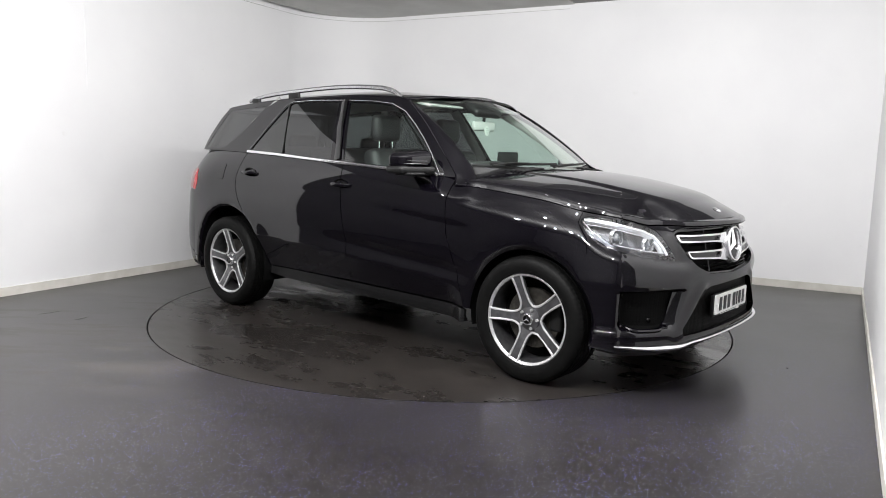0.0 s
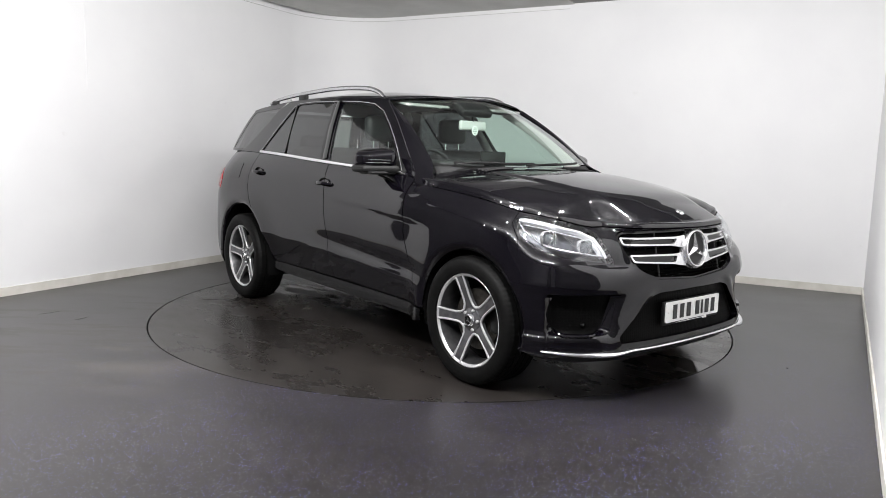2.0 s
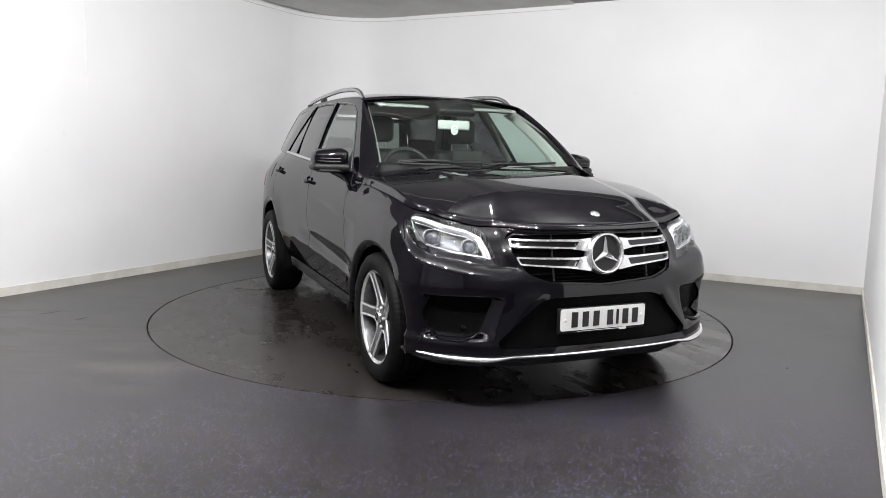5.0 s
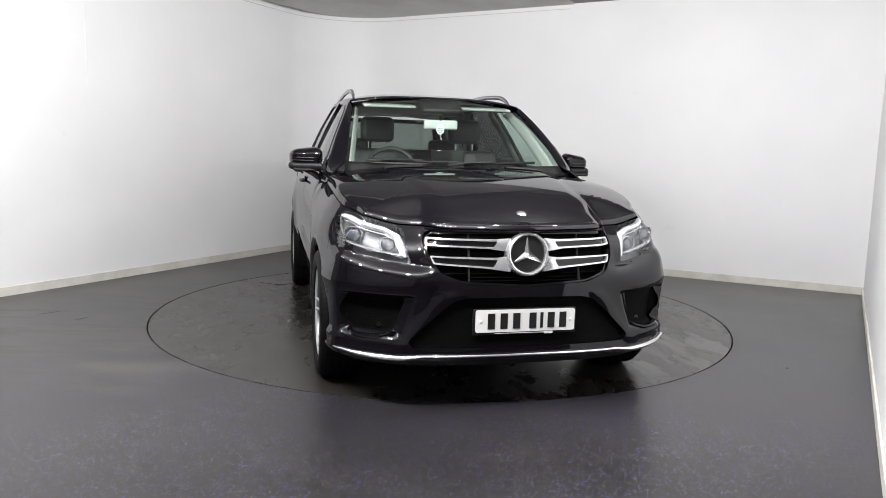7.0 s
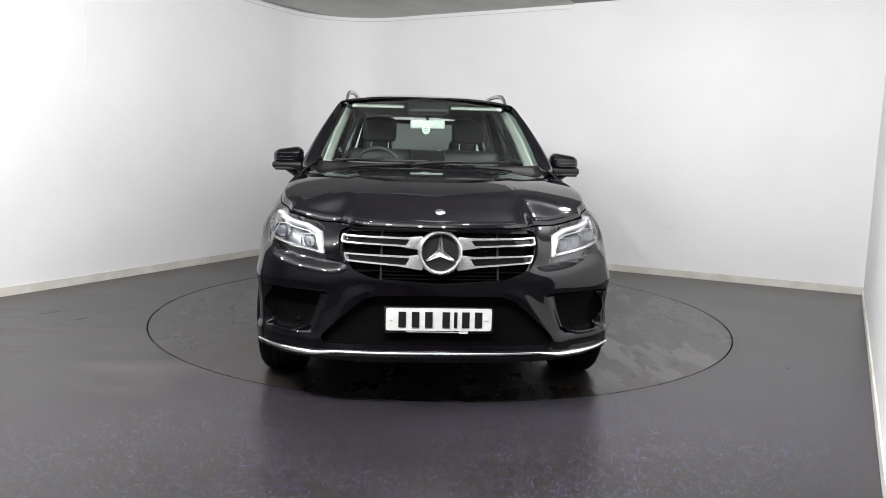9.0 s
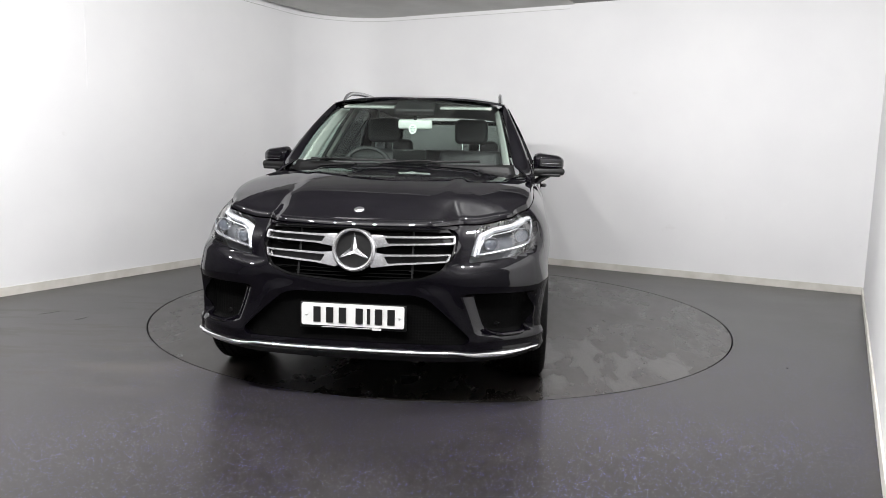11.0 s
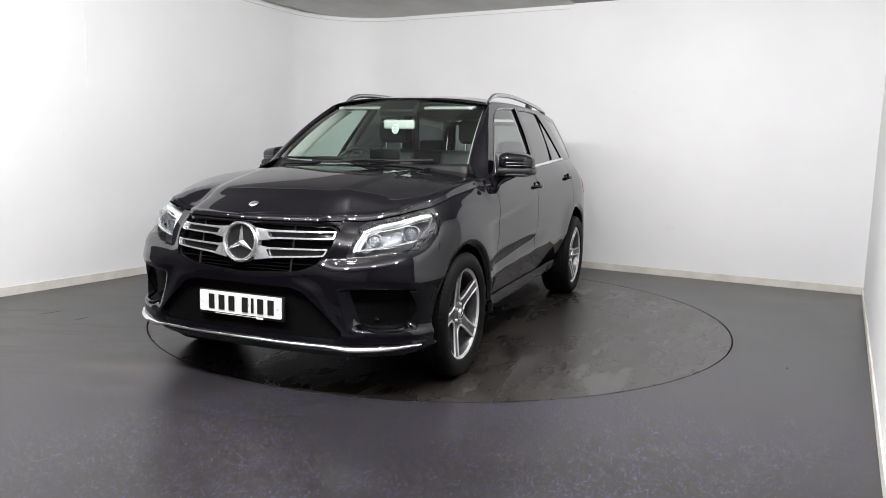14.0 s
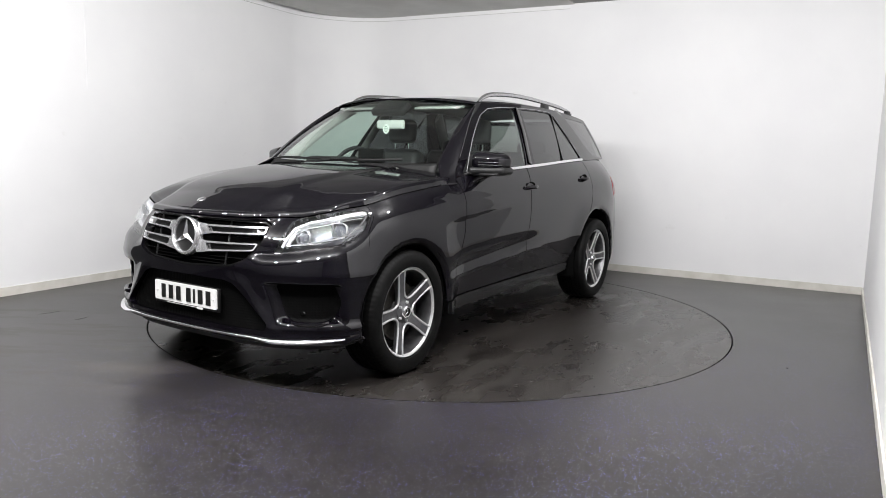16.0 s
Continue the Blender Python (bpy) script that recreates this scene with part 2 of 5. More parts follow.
    ln.new(bp.outputs["Normal"], b.inputs["Normal"])
    return m


FLOOR = vinyl("floor_vinyl", (0.0165, 0.0150, 0.0148), (0.0265, 0.0240, 0.0230), 0.51, (0.062, 0.056, 0.051), 1.0, ((-2.7, -0.8, 1.3), (-2.0, -1.6, 1.0), (-2.7, -1.9, 1.0)))
DISC = vinyl("turntable_vinyl", (0.013, 0.0115, 0.0108), (0.034, 0.030, 0.027), 0.495, (0.038, 0.035, 0.032), 7.0,
             ((-1.15, -0.45, 0.75), (1.35, 1.15, 0.85), (2.05, 0.25, 0.4), (-1.35, 0.95, 0.45)), wet=True)


# ---- mesh helpers ----
def mesh_object(name, verts, faces, material, parent=None, label="", normals=None, smooth=True):
    me = bpy.data.meshes.new(name)
    me.from_pydata([tuple(map(float, v)) for v in verts], [], [tuple(map(int, f)) for f in faces])
    me.materials.append(material)
    if smooth:
        me.polygons.foreach_set("use_smooth", [True] * len(me.polygons))
    if normals is not None:
        me.normals_split_custom_set_from_vertices([tuple(map(float, n)) for n in normals])
    ob = new(name, me)
    if parent is not None:
        ob.parent = parent
    if label:
        ob["label"] = label
    return ob


def part(name, bm, material, parent=None, label="", smooth=True, angle=38):
    bmesh.ops.recalc_face_normals(bm, faces=bm.faces)
    me = bpy.data.meshes.new(name)
    bm.to_mesh(me)
    bm.free()
    me.materials.append(material)
    if smooth:
        me.polygons.foreach_set("use_smooth", [True] * len(me.polygons))
        me.set_sharp_from_angle(angle=radians(angle))
    ob = new(name, me)
    if parent is not None:
        ob.parent = parent
    if label:
        ob["label"] = label
    return ob


def rbox(size, at, bevel=0.01, seg=3, turn=None, bm=None):
    """A box with rounded edges; size and middle in metres."""
    out = bm or bmesh.new()
    got = bmesh.ops.create_cube(out, size=1.0)["verts"]
    bmesh.ops.scale(out, vec=size, verts=got)
    es = list({e for v in got for e in v.link_edges})
    r = bmesh.ops.bevel(out, geom=es, offset=min(bevel, min(size) * 0.49), segments=seg, profile=0.5, affect="EDGES")
    vs = list({v for f in r["faces"] for v in f.verts} | {v for v in got if v.is_valid})
    if turn is not None:
        bmesh.ops.transform(out, matrix=turn, verts=vs)
    bmesh.ops.translate(out, vec=at, verts=vs)
    return out


def tube(path, rx, rz, sides=10, up=(0, 0, 1), caps=True, bm=None, taper=None):
    """A rounded bar along a path."""
    out = bm or bmesh.new()
    pts = [Vector(p) for p in path]
    rings = []
    for i, p in enumerate(pts):
        d = (pts[min(i + 1, len(pts) - 1)] - pts[max(i - 1, 0)]).normalized()
        a = d.cross(Vector(up)).normalized()
        b = a.cross(d).normalized()
        k = taper(i / (len(pts) - 1)) if taper else 1.0
        rings.append([out.verts.new(p + a * rx * k * math.cos(2 * math.pi * j / sides) + b * rz * k * math.sin(2 * math.pi * j / sides)) for j in range(sides)])
    for r0, r1 in zip(rings, rings[1:]):
        for j in range(sides):
            out.faces.new((r0[j], r0[(j + 1) % sides], r1[(j + 1) % sides], r1[j]))
    if caps:
        out.faces.new(rings[0])
        out.faces.new(rings[-1])
    return out


def lathe(profile, steps=64, bm=None, axis="y"):
    """Turn (radius, along) pairs about the axle."""
    out = bm or bmesh.new()
    rings = []
    for r, a in profile:
        rings.append([out.verts.new((r * math.cos(2 * math.pi * j / steps), a, r * math.sin(2 * math.pi * j / steps)) if axis == "y"
                                    else (a, r * math.cos(2 * math.pi * j / steps), r * math.sin(2 * math.pi * j / steps))) for j in range(steps)])
    for r0, r1 in zip(rings, rings[1:]):
        for j in range(steps):
            out.faces.new((r0[j], r0[(j + 1) % steps], r1[(j + 1) % steps], r1[j]))
    return out


def prism(poly, depth, place, bm=None, bevel=0.0):
    """A flat outline in (a, b) given thickness; place(a, b, c) says where it goes."""
    out = bm or bmesh.new()
    n = len(poly)
    lo = [out.verts.new(place(a, b, 0.0)) for a, b in poly]
    hi = [out.verts.new(place(a, b, depth)) for a, b in poly]
    out.faces.new(lo[::-1])
    top = out.faces.new(hi)
    for i in range(n):
        out.faces.new((lo[i], lo[(i + 1) % n], hi[(i + 1) % n], hi[i]))
    if bevel:
        bmesh.ops.bevel(out, geom=list(top.edges), offset=bevel, segments=2, affect="EDGES", profile=0.5)
    return out


from mathutils.geometry import delaunay_2d_cdt


def inside(poly, pts):
    """Which of pts lie inside the outline."""
    x, y = pts[:, 0], pts[:, 1]
    hit = np.zeros(len(pts), bool)
    a = np.asarray(poly)
    b = np.roll(a, -1, 0)
    for (x0, y0), (x1, y1) in zip(a, b):
        if y0 != y1:
            hit ^= ((y0 > y) != (y1 > y)) & (x < (x1 - x0) * (y - y0) / (y1 - y0) + x0)
    return hit


def fine_loop(poly, step):
    out = []
    for a, b in zip(poly, list(poly[1:]) + [poly[0]]):
        a, b = np.array(a, float), np.array(b, float)
        k = max(1, int(round(np.linalg.norm(b - a) / step)))
        out += [a + (b - a) * i / k for i in range(k)]
    return np.array(out)


def rounded(poly, r=0.02, n=4):
    """The outline with its corners rounded."""
    out = []
    for i, p in enumerate(poly):
        p = np.array(p, float)
        a, b = np.array(poly[i - 1], float), np.array(poly[(i + 1) % len(poly)], float)
        la, lb = np.linalg.norm(a - p), np.linalg.norm(b - p)
        ra = min(r, la * 0.45, lb * 0.45)
        p0, p1 = p + (a - p) / la * ra, p + (b - p) / lb * ra
        for j in range(n + 1):
            t = j / n
            out.append((1 - t) ** 2 * p0 + 2 * t * (1 - t) * p + t * t * p1)
    return out


def patch(name, poly, fn, material, parent, holes=(), step=0.035, lift=0.0, flange=0.012, flip=False, label="", dome=0.0, rows=None):
    """A panel: the outline poly in the surface's own (u, v), less holes, laid on the surface fn, with its edge turned in by flange.
    flip mirrors it to the other side of the car."""
    loops = [fine_loop(poly, step)] + [fine_loop(h, step) for h in holes]
    pts, edges = [], []
    for lp in loops:
        k = len(pts)
        pts += [tuple(q) for q in lp]
        edges += [(k + i, k + (i + 1) % len(lp)) for i in range(len(lp))]
    border = np.array(pts)
    lo, hi = border.min(0), border.max(0)
    gx, gy = np.meshgrid(np.arange(lo[0] + step / 2, hi[0], step), np.arange(lo[1] + step / 2, hi[1], step))
    grid = np.stack([gx.ravel(), gy.ravel()], 1)
    if len(grid):
        ok = inside(loops[0], grid)
        for h in loops[1:]:
            ok &= ~inside(h, grid)
        grid = grid[ok]
        if len(grid):
            near = np.array([((border - g) ** 2).sum(1).min() for g in grid])
            grid = grid[near > (0.55 * step) ** 2]
    if rows is not None:
        # rows of points along the rim, for a clean roll
        ok = inside(loops[0], rows) & (np.array([((border - g) ** 2).sum(1).min() for g in rows]) > 0.002 ** 2)
        rows = rows[ok]
        far = np.array([((rows - g) ** 2).sum(1).min() for g in grid])
        grid = np.concatenate([grid[far > (0.7 * step) ** 2], rows])
    allp = [Vector(p) for p in pts] + [Vector(g) for g in grid]
    v2, _, tris, *_ = delaunay_2d_cdt(allp, edges, [], 0, 1e-6)
    uv = np.array([tuple(v) for v in v2])
    tris = np.array([t for t in tris])
    mid = uv[tris].mean(1)
    ok = inside(loops[0], mid)
    for h in loops[1:]:
        ok &= ~inside(h, mid)
    tris = tris[ok]
    h = 5e-3
    S = fn(uv[:, 0], uv[:, 1])
    du = fn(uv[:, 0] + h, uv[:, 1]) - fn(uv[:, 0] - h, uv[:, 1])
    dv = fn(uv[:, 0], uv[:, 1] + h) - fn(uv[:, 0], uv[:, 1] - h)
    nr = np.cross(du, dv)
    nr /= np.linalg.norm(nr, axis=1)[:, None] + 1e-12
    away = S - np.array([0.0, 0.0, 0.75]) * 1.0
    away[:, 0] -= np.clip(S[:, 0], -1.6, 1.6)
    if (nr * away).sum() < 0:
        nr = -nr
    raise_by = np.full(len(uv), lift)
    if dome:
        dist = np.array([np.sqrt(((border - g) ** 2).sum(1).min()) for g in uv])
        raise_by = raise_by + dome * (1 - (1 - np.clip(dist / (3 * abs(dome) + 1e-6), 0, 1)) ** 2)
    V = S + nr * raise_by[:, None]
    # face winding to agree with the normals
    a, b, c = V[tris[:, 0]], V[tris[:, 1]], V[tris[:, 2]]
    wrong = (np.cross(b - a, c - a) * nr[tris[:, 0]]).sum(1) < 0
    tris[wrong] = tris[wrong][:, ::-1]
    if dome:
        fnrm = np.cross(V[tris[:, 1]] - V[tris[:, 0]], V[tris[:, 2]] - V[tris[:, 0]])
        nr = np.zeros_like(V)
        for k in range(3):
            np.add.at(nr, tris[:, k], fnrm)
        nr /= np.linalg.norm(nr, axis=1)[:, None] + 1e-12
    faces = [tuple(t) for t in tris]
    verts, norms = list(V), list(nr)
    if flange:
        cnt = {}
        for t in faces:
            for e in ((t[0], t[1]), (t[1], t[2]), (t[2], t[0])):
                key = (min(e), max(e))
                cnt[key] = None if key in cnt else e
        for e in cnt.values():
            if e is None:
                continue
            i, j = e
            k = len(verts)
            edge = V[j] - V[i]
            side = np.cross(edge, nr[i])
            side /= np.linalg.norm(side) + 1e-12
            verts += [V[i], V[j], V[j] - nr[j] * flange, V[i] - nr[i] * flange]
            norms += [side] * 4
            faces.append((k, k + 3, k + 2, k + 1))
    verts, norms = np.array(verts), np.array(norms)
    if flip:
        verts, norms = verts * [1, -1, 1], norms * [1, -1, 1]
        faces = [f[::-1] for f in faces]
    return mesh_object(name, verts, faces, material, parent, label, norms)


def spline(xs, ys):
    """A smooth curve through points that does not overshoot."""
    x, y = np.array(xs, float), np.array(ys, float)
    h, dl = np.diff(x), np.diff(y) / np.diff(x)
    m = np.zeros(len(x))
    m[0], m[-1] = dl[0], dl[-1]
    for i in range(1, len(x) - 1):
        if dl[i - 1] * dl[i] > 0:
            w1, w2 = 2 * h[i] + h[i - 1], h[i] + 2 * h[i - 1]
            m[i] = (w1 + w2) / (w1 / dl[i - 1] + w2 / dl[i])

    def f(q):
        q = np.clip(np.asarray(q, float), x[0], x[-1])
        i = np.clip(np.searchsorted(x, q) - 1, 0, len(x) - 2)
        t = (q - x[i]) / h[i]
        return ((1 + 2 * t) * (1 - t) ** 2 * y[i] + t * (1 - t) ** 2 * h[i] * m[i] + t * t * (3 - 2 * t) * y[i + 1] + t * t * (t - 1) * h[i] * m[i + 1])
    return f


def sstep(t):
    t = np.clip(t, 0, 1)
    return t * t * (3 - 2 * t)


# ---- the room ----
def strip_wall(name, path, z0, z1, thick, material, label):
    """An upright wall along a line on the floor, with thickness on its far side."""
    bm = bmesh.new()
    pts = [Vector(p) for p in path]
    cols = []
    for i, p in enumerate(pts):
        d = (pts[min(i + 1, len(pts) - 1)] - pts[max(i - 1, 0)])
        out = Vector((d.y, -d.x, 0)).normalized()
        if out.dot(p - Vector((0, -1.5, 0))) < 0:
            out = -out
        q = p + out * thick
        cols.append([bm.verts.new((p.x, p.y, z0)), bm.verts.new((p.x, p.y, z1)), bm.verts.new((q.x, q.y, z1)), bm.verts.new((q.x, q.y, z0))])
    for a, b in zip(cols, cols[1:]):
        for j in range(4):
            bm.faces.new((a[j], a[(j + 1) % 4], b[(j + 1) % 4], b[j]))
    bm.faces.new(cols[0])
    bm.faces.new(cols[-1])
    ob = part(name, bm, material, None, label)
    return tagged(ob, label, "skirting" if "base" in name else "wall", kind="structure")


LEFT_N, BACK_M, RIGHT_N, FRONT_M, CEIL_Z, CORNER = -3.27, 2.97, 3.14, -6.6, 2.975, 0.95


def left_back_line(inset=0.0):
    """Along the side wall, round the curved corner, along the back wall."""
    ln, bm_, r = LEFT_N + inset, BACK_M - inset, CORNER - inset
    pts = [room(ln - 0.02, -2.25), room(ln, -1.0), room(ln, bm_ - r)]
    for i in range(1, 25):
        a = math.pi - i / 24 * math.pi / 2
        pts.append(room(ln + r + r * math.cos(a), bm_ - r + r * math.sin(a)))
    pts.append(room(RIGHT_N - inset, bm_))
    return pts


def right_line(inset=0.0):
    return [room(RIGHT_N - inset, BACK_M + 0.12), room(RIGHT_N - inset, BACK_M - 0.0), room(RIGHT_N - 0.105 - inset, -1.85), room(RIGHT_N - 0.11 - inset, -2.15)]


strip_wall("wall_back", left_back_line(), 0, 4.2, 0.12, WALL, "white painted studio wall with a curved corner")
strip_wall("wall_side", right_line(), 0, 4.2, 0.12, WALL, "white painted studio side wall")
# added out of view; their dark colour stands in for missing light
strip_wall("wall_dark_west", [room(LEFT_N - 0.02, -2.25), room(LEFT_N - 0.02, FRONT_M)], 0, 4.2, 0.12, WALL_DIM, "unseen wall added beyond the studio, coloured dark for reflections")
strip_wall("wall_dark_east", [room(RIGHT_N - 0.11, -2.15), room(RIGHT_N - 0.142, FRONT_M)], 0, 4.2, 0.12, WALL_DIM, "unseen wall added beyond the studio, coloured dark for reflections")
strip_wall("wall_front", [room(-4.2, FRONT_M), room(3.6, FRONT_M)], 0, 4.2, 0.12, WALL_GREY, "unseen wall closing the studio, toned grey for reflections")


def skirting(name, line, hgt=0.075):
    ob = strip_wall(name, line, 0.0, hgt, 0.012, SKIRT, "cream painted wooden skirting board")
    return ob


skirting("baseboard_back", left_back_line(0.014))
skirting("baseboard_side", right_line(0.014)[1:], 0.07)


def flat(name, poly, z, material, label, category, thick=0.05, hole=None):
    loops = [fine_loop(poly, 5.0)] + ([np.array(hole)] if hole is not None else [])
    pts, edges = [], []
    for lp in loops:
        k = len(pts)
        pts += [Vector(q) for q in lp]
        edges += [(k + i, k + (i + 1) % len(lp)) for i in range(len(lp))]
    v2, _, tris, *_ = delaunay_2d_cdt(pts, edges, [], 0, 1e-6)
    uv = np.array([tuple(v) for v in v2])
    tris = [t for t in tris if inside(loops[0], uv[list(t)].mean(0)[None])[0] and (hole is None or not inside(loops[1], uv[list(t)].mean(0)[None])[0])]
    bm = bmesh.new()
    vs = [bm.verts.new((x, y, z)) for x, y in uv]
    for t in tris:
        bm.faces.new([vs[i] for i in t])
    got = bmesh.ops.extrude_face_region(bm, geom=list(bm.faces))
    bmesh.ops.translate(bm, vec=(0, 0, -thick), verts=[g for g in got["geom"] if isinstance(g, bmesh.types.BMVert)])
    ob = part(name, bm, material, None, label, smooth=False)
    return tagged(ob, label, category, kind="structure")


R_DISC = 2.2333
circle = [(R_DISC * math.cos(2 * math.pi * i / 160), R_DISC * math.sin(2 * math.pi * i / 160)) for i in range(160)]
wide = [(1.0060 * x, 1.0060 * y + 0.006) for x, y in circle]
hall = [tuple(room(n, m).xy) for n, m in ((-4.4, -6.8), (3.6, -6.8), (3.6, 3.4), (-4.4, 3.4))]
flat("floor", hall, 0.0, FLOOR, "dark grey speckled safety vinyl floor with dried stains", "floor", 0.06, wide)
flat("floor_groove", [(1.03 * x, 1.03 * y) for x, y in circle], -0.061, GROOVE, "dark gap round the turntable", "floor groove", 0.02)
# the ceiling: a pale board over the back of the room, slabs coloured dark for the void beyond
edge = [tuple(room(LEFT_N - 0.1, -0.2).xy)] + [tuple((p + N2 * (0.17 * (1 - i / 24))).xy) for i, p in enumerate(left_back_line(-0.05)[2:-1])] + [tuple(room(0.06, BACK_M + 0.05).xy), tuple(room(0.06, -0.2).xy)]
flat("ceiling", edge, CEIL_Z + 0.05, CEILING, "pale grey ceiling board with a curved edge", "ceiling", 0.05)
flat("ceiling_far", [tuple(room(n, m).xy) for n, m in ((-4.4, -6.8), (3.6, -6.8), (3.6, 3.4), (-4.4, 3.4))], CEIL_Z + 0.22, CEILING_DARK, "slab coloured grey for the dark void above the studio", "ceiling", 0.05)

# added strip, hung low so the dark void starts level with the board
flat("ceiling_void_strip", [tuple(room(n, m).xy) for n, m in ((0.065, 1.9), (RIGHT_N - 0.02, 1.9), (RIGHT_N - 0.002, BACK_M - 0.002), (0.065, BACK_M - 0.002))], CEIL_Z + 0.06, CEILING_DARK, "added strip coloured dark for the void beside the pale board", "ceiling", 0.05)

# a fine joint below the ceiling's curved edge, and one up the side wall
joint = left_back_line(0.002)
line = [joint[1].lerp(joint[2], t) for t in (0.6, 0.8)] + joint[2:-1] + [room(-1.2, BACK_M - 0.002), room(0.0, BACK_M - 0.002)]
tagged(part("trim_ceiling_joint", tube([p + Vector((0, 0, 2.93)) for p in line], 0.003, 0.003, 6), CEILING, None), "thin joint line below the ceiling edge", "trim", kind="structure")
tagged(part("trim_wall_joint", tube([room(LEFT_N + 0.001, -0.755, 1.78), room(LEFT_N + 0.001, -0.755, 3.0)], 0.003, 0.003, 6, up=(0, 1, 0)), WALL, None), "thin vertical joint in the white wall", "trim", kind="structure")

turntable = new("turntable", None)
tagged(turntable, "round dark vinyl-covered turntable flush with the floor", "turntable")
bm = lathe([(0.0001, 0.0), (R_DISC * 0.5, 0.0), (R_DISC, 0.0), (R_DISC, -0.05), (0.0001, -0.05)], 160)
bmesh.ops.transform(bm, matrix=Matrix.Rotation(radians(90), 4, "X"), verts=bm.verts)
bmesh.ops.remove_doubles(bm, verts=bm.verts, dist=0.0005)
part("disc", bm, DISC, turntable)
bm = lathe([(R_DISC - 0.0005, -0.003), (R_DISC + 0.002, -0.003), (R_DISC + 0.002, -0.04), (R_DISC - 0.0005, -0.04)], 160)
bmesh.ops.transform(bm, matrix=Matrix.Rotation(radians(90), 4, "X"), verts=bm.verts)
part("edge_trim", bm, GROOVE, turntable, "dark rubber edge trim")
part("crack", tube([(-1.42, -1.44, 0.001), (-1.33, -1.34, 0.001), (-1.27, -1.26, 0.001), (-1.30, -1.19, 0.001), (-1.33, -1.12, 0.001)], 0.004, 0.0015, 6), GROOVE, turntable, "dark crack in the vinyl")
for a, b in (((-3.022, -0.53), (-2.916, -0.399)), ((-2.676, -0.677), (-2.625, -0.56))):
    cut = part("floor_cut", tube([(*a, 0.0005), ((a[0] + b[0]) / 2 + 0.006, (a[1] + b[1]) / 2, 0.0005), (*b, 0.0005)], 0.006, 0.0015, 6, taper=lambda t: 0.4 + 2.4 * t * (1 - t)), GROOVE, None)
    tagged(cut, "short dark cut in the grey vinyl floor", "floor cut", "cuts in the floor", "structure")
bm = bmesh.new()
bmesh.ops.create_icosphere(bm, subdivisions=2, radius=0.008)
for v in bm.verts:
    v.co *= 1 + 0.35 * noise.noise(v.co * 90)
    v.co.z = abs(v.co.z) * 0.5
    v.co += Vector((2.179, -1.452, 0.0))
tagged(part("floor_scrap", bm, GROOVE), "small dark scrap of dirt lying on the floor", "scrap")
# ---- the car: x forward, y to its left, z up, from the middle of the wheelbase ----
car = new("car", None)
tagged(car, "glossy black SUV with chrome trim and tinted rear glass", "car")
HUB_X, HUB_Z, TYRE_R = 1.4575, 0.362, 0.364
ARCH_F, ARCH_R = 0.398, 0.448

PLAN = [(2.275, 0), (2.268, 0.25), (2.235, 0.52), (2.155, 0.72), (2.02, 0.885), (1.88, 0.935), (1.6, 0.957), (1.2, 0.965), (0.6, 0.965), (0, 0.965), (-0.6, 0.965), (-1.2, 0.962),
        (-1.7, 0.950), (-2.0, 0.925), (-2.2, 0.865), (-2.36, 0.72), (-2.44, 0.45), (-2.475, 0.2), (-2.48, 0)]


def smooth_outline(pts, n=2400):
    q = np.array([(x, -y) for x, y in pts[3:0:-1]] + list(pts) + [(x, -y) for x, y in pts[-2:-5:-1]], float)
    t = np.concatenate([[0], np.cumsum(np.sqrt(np.linalg.norm(np.diff(q, axis=0), axis=1)))])
    k = len(t)
    h = np.diff(t)
    A = np.eye(k)
    R = np.zeros((k, 2))
    for i in range(1, k - 1):
        A[i, i - 1], A[i, i], A[i, i + 1] = h[i - 1], 2 * (h[i - 1] + h[i]), h[i]
        R[i] = 6 * ((q[i + 1] - q[i]) / h[i] - (q[i] - q[i - 1]) / h[i - 1])
    M = np.linalg.solve(A, R)
    u = np.linspace(t[3], t[-4], n)
    i = np.clip(np.searchsorted(t, u) - 1, 0, k - 2)
    a, b = ((t[i + 1] - u) / h[i])[:, None], ((u - t[i]) / h[i])[:, None]
    hh = (h[i] ** 2)[:, None]
    return a * q[i] + b * q[i + 1] + ((a ** 3 - a) * M[i] + (b ** 3 - b) * M[i + 1]) * hh / 6


OUT = smooth_outline(PLAN)
OUT[0, 1] = OUT[-1, 1] = 0
S_OUT = np.concatenate([[0], np.cumsum(np.linalg.norm(np.diff(OUT, axis=0), axis=1))])
S_END = S_OUT[-1]
tang = np.gradient(OUT, axis=0)
tang /= np.linalg.norm(tang, axis=1)[:, None]
NRM = np.stack([tang[:, 1], -tang[:, 0]], 1)
NRM[0], NRM[-1] = (1, 0), (-1, 0)


def s_at(x, y):
    """Where along the outline the place (x, y) lies."""
    return float(S_OUT[np.argmin((OUT[:, 0] - x) ** 2 + (OUT[:, 1] - abs(y)) ** 2)]) * (1 if y >= 0 else -1)


SIDE = (OUT[:, 0] < 1.9) & (OUT[:, 0] > -2.1)


def sx(x):
    """Along the flank, at x."""
    return float(np.interp(-x, -OUT[SIDE, 0], S_OUT[SIDE]))


def fy(y):
    """Across the nose, at y."""
    k = OUT[:, 0] > 1.9
    return float(np.interp(abs(y), OUT[k, 1], S_OUT[k])) * (1 if y >= 0 else -1)


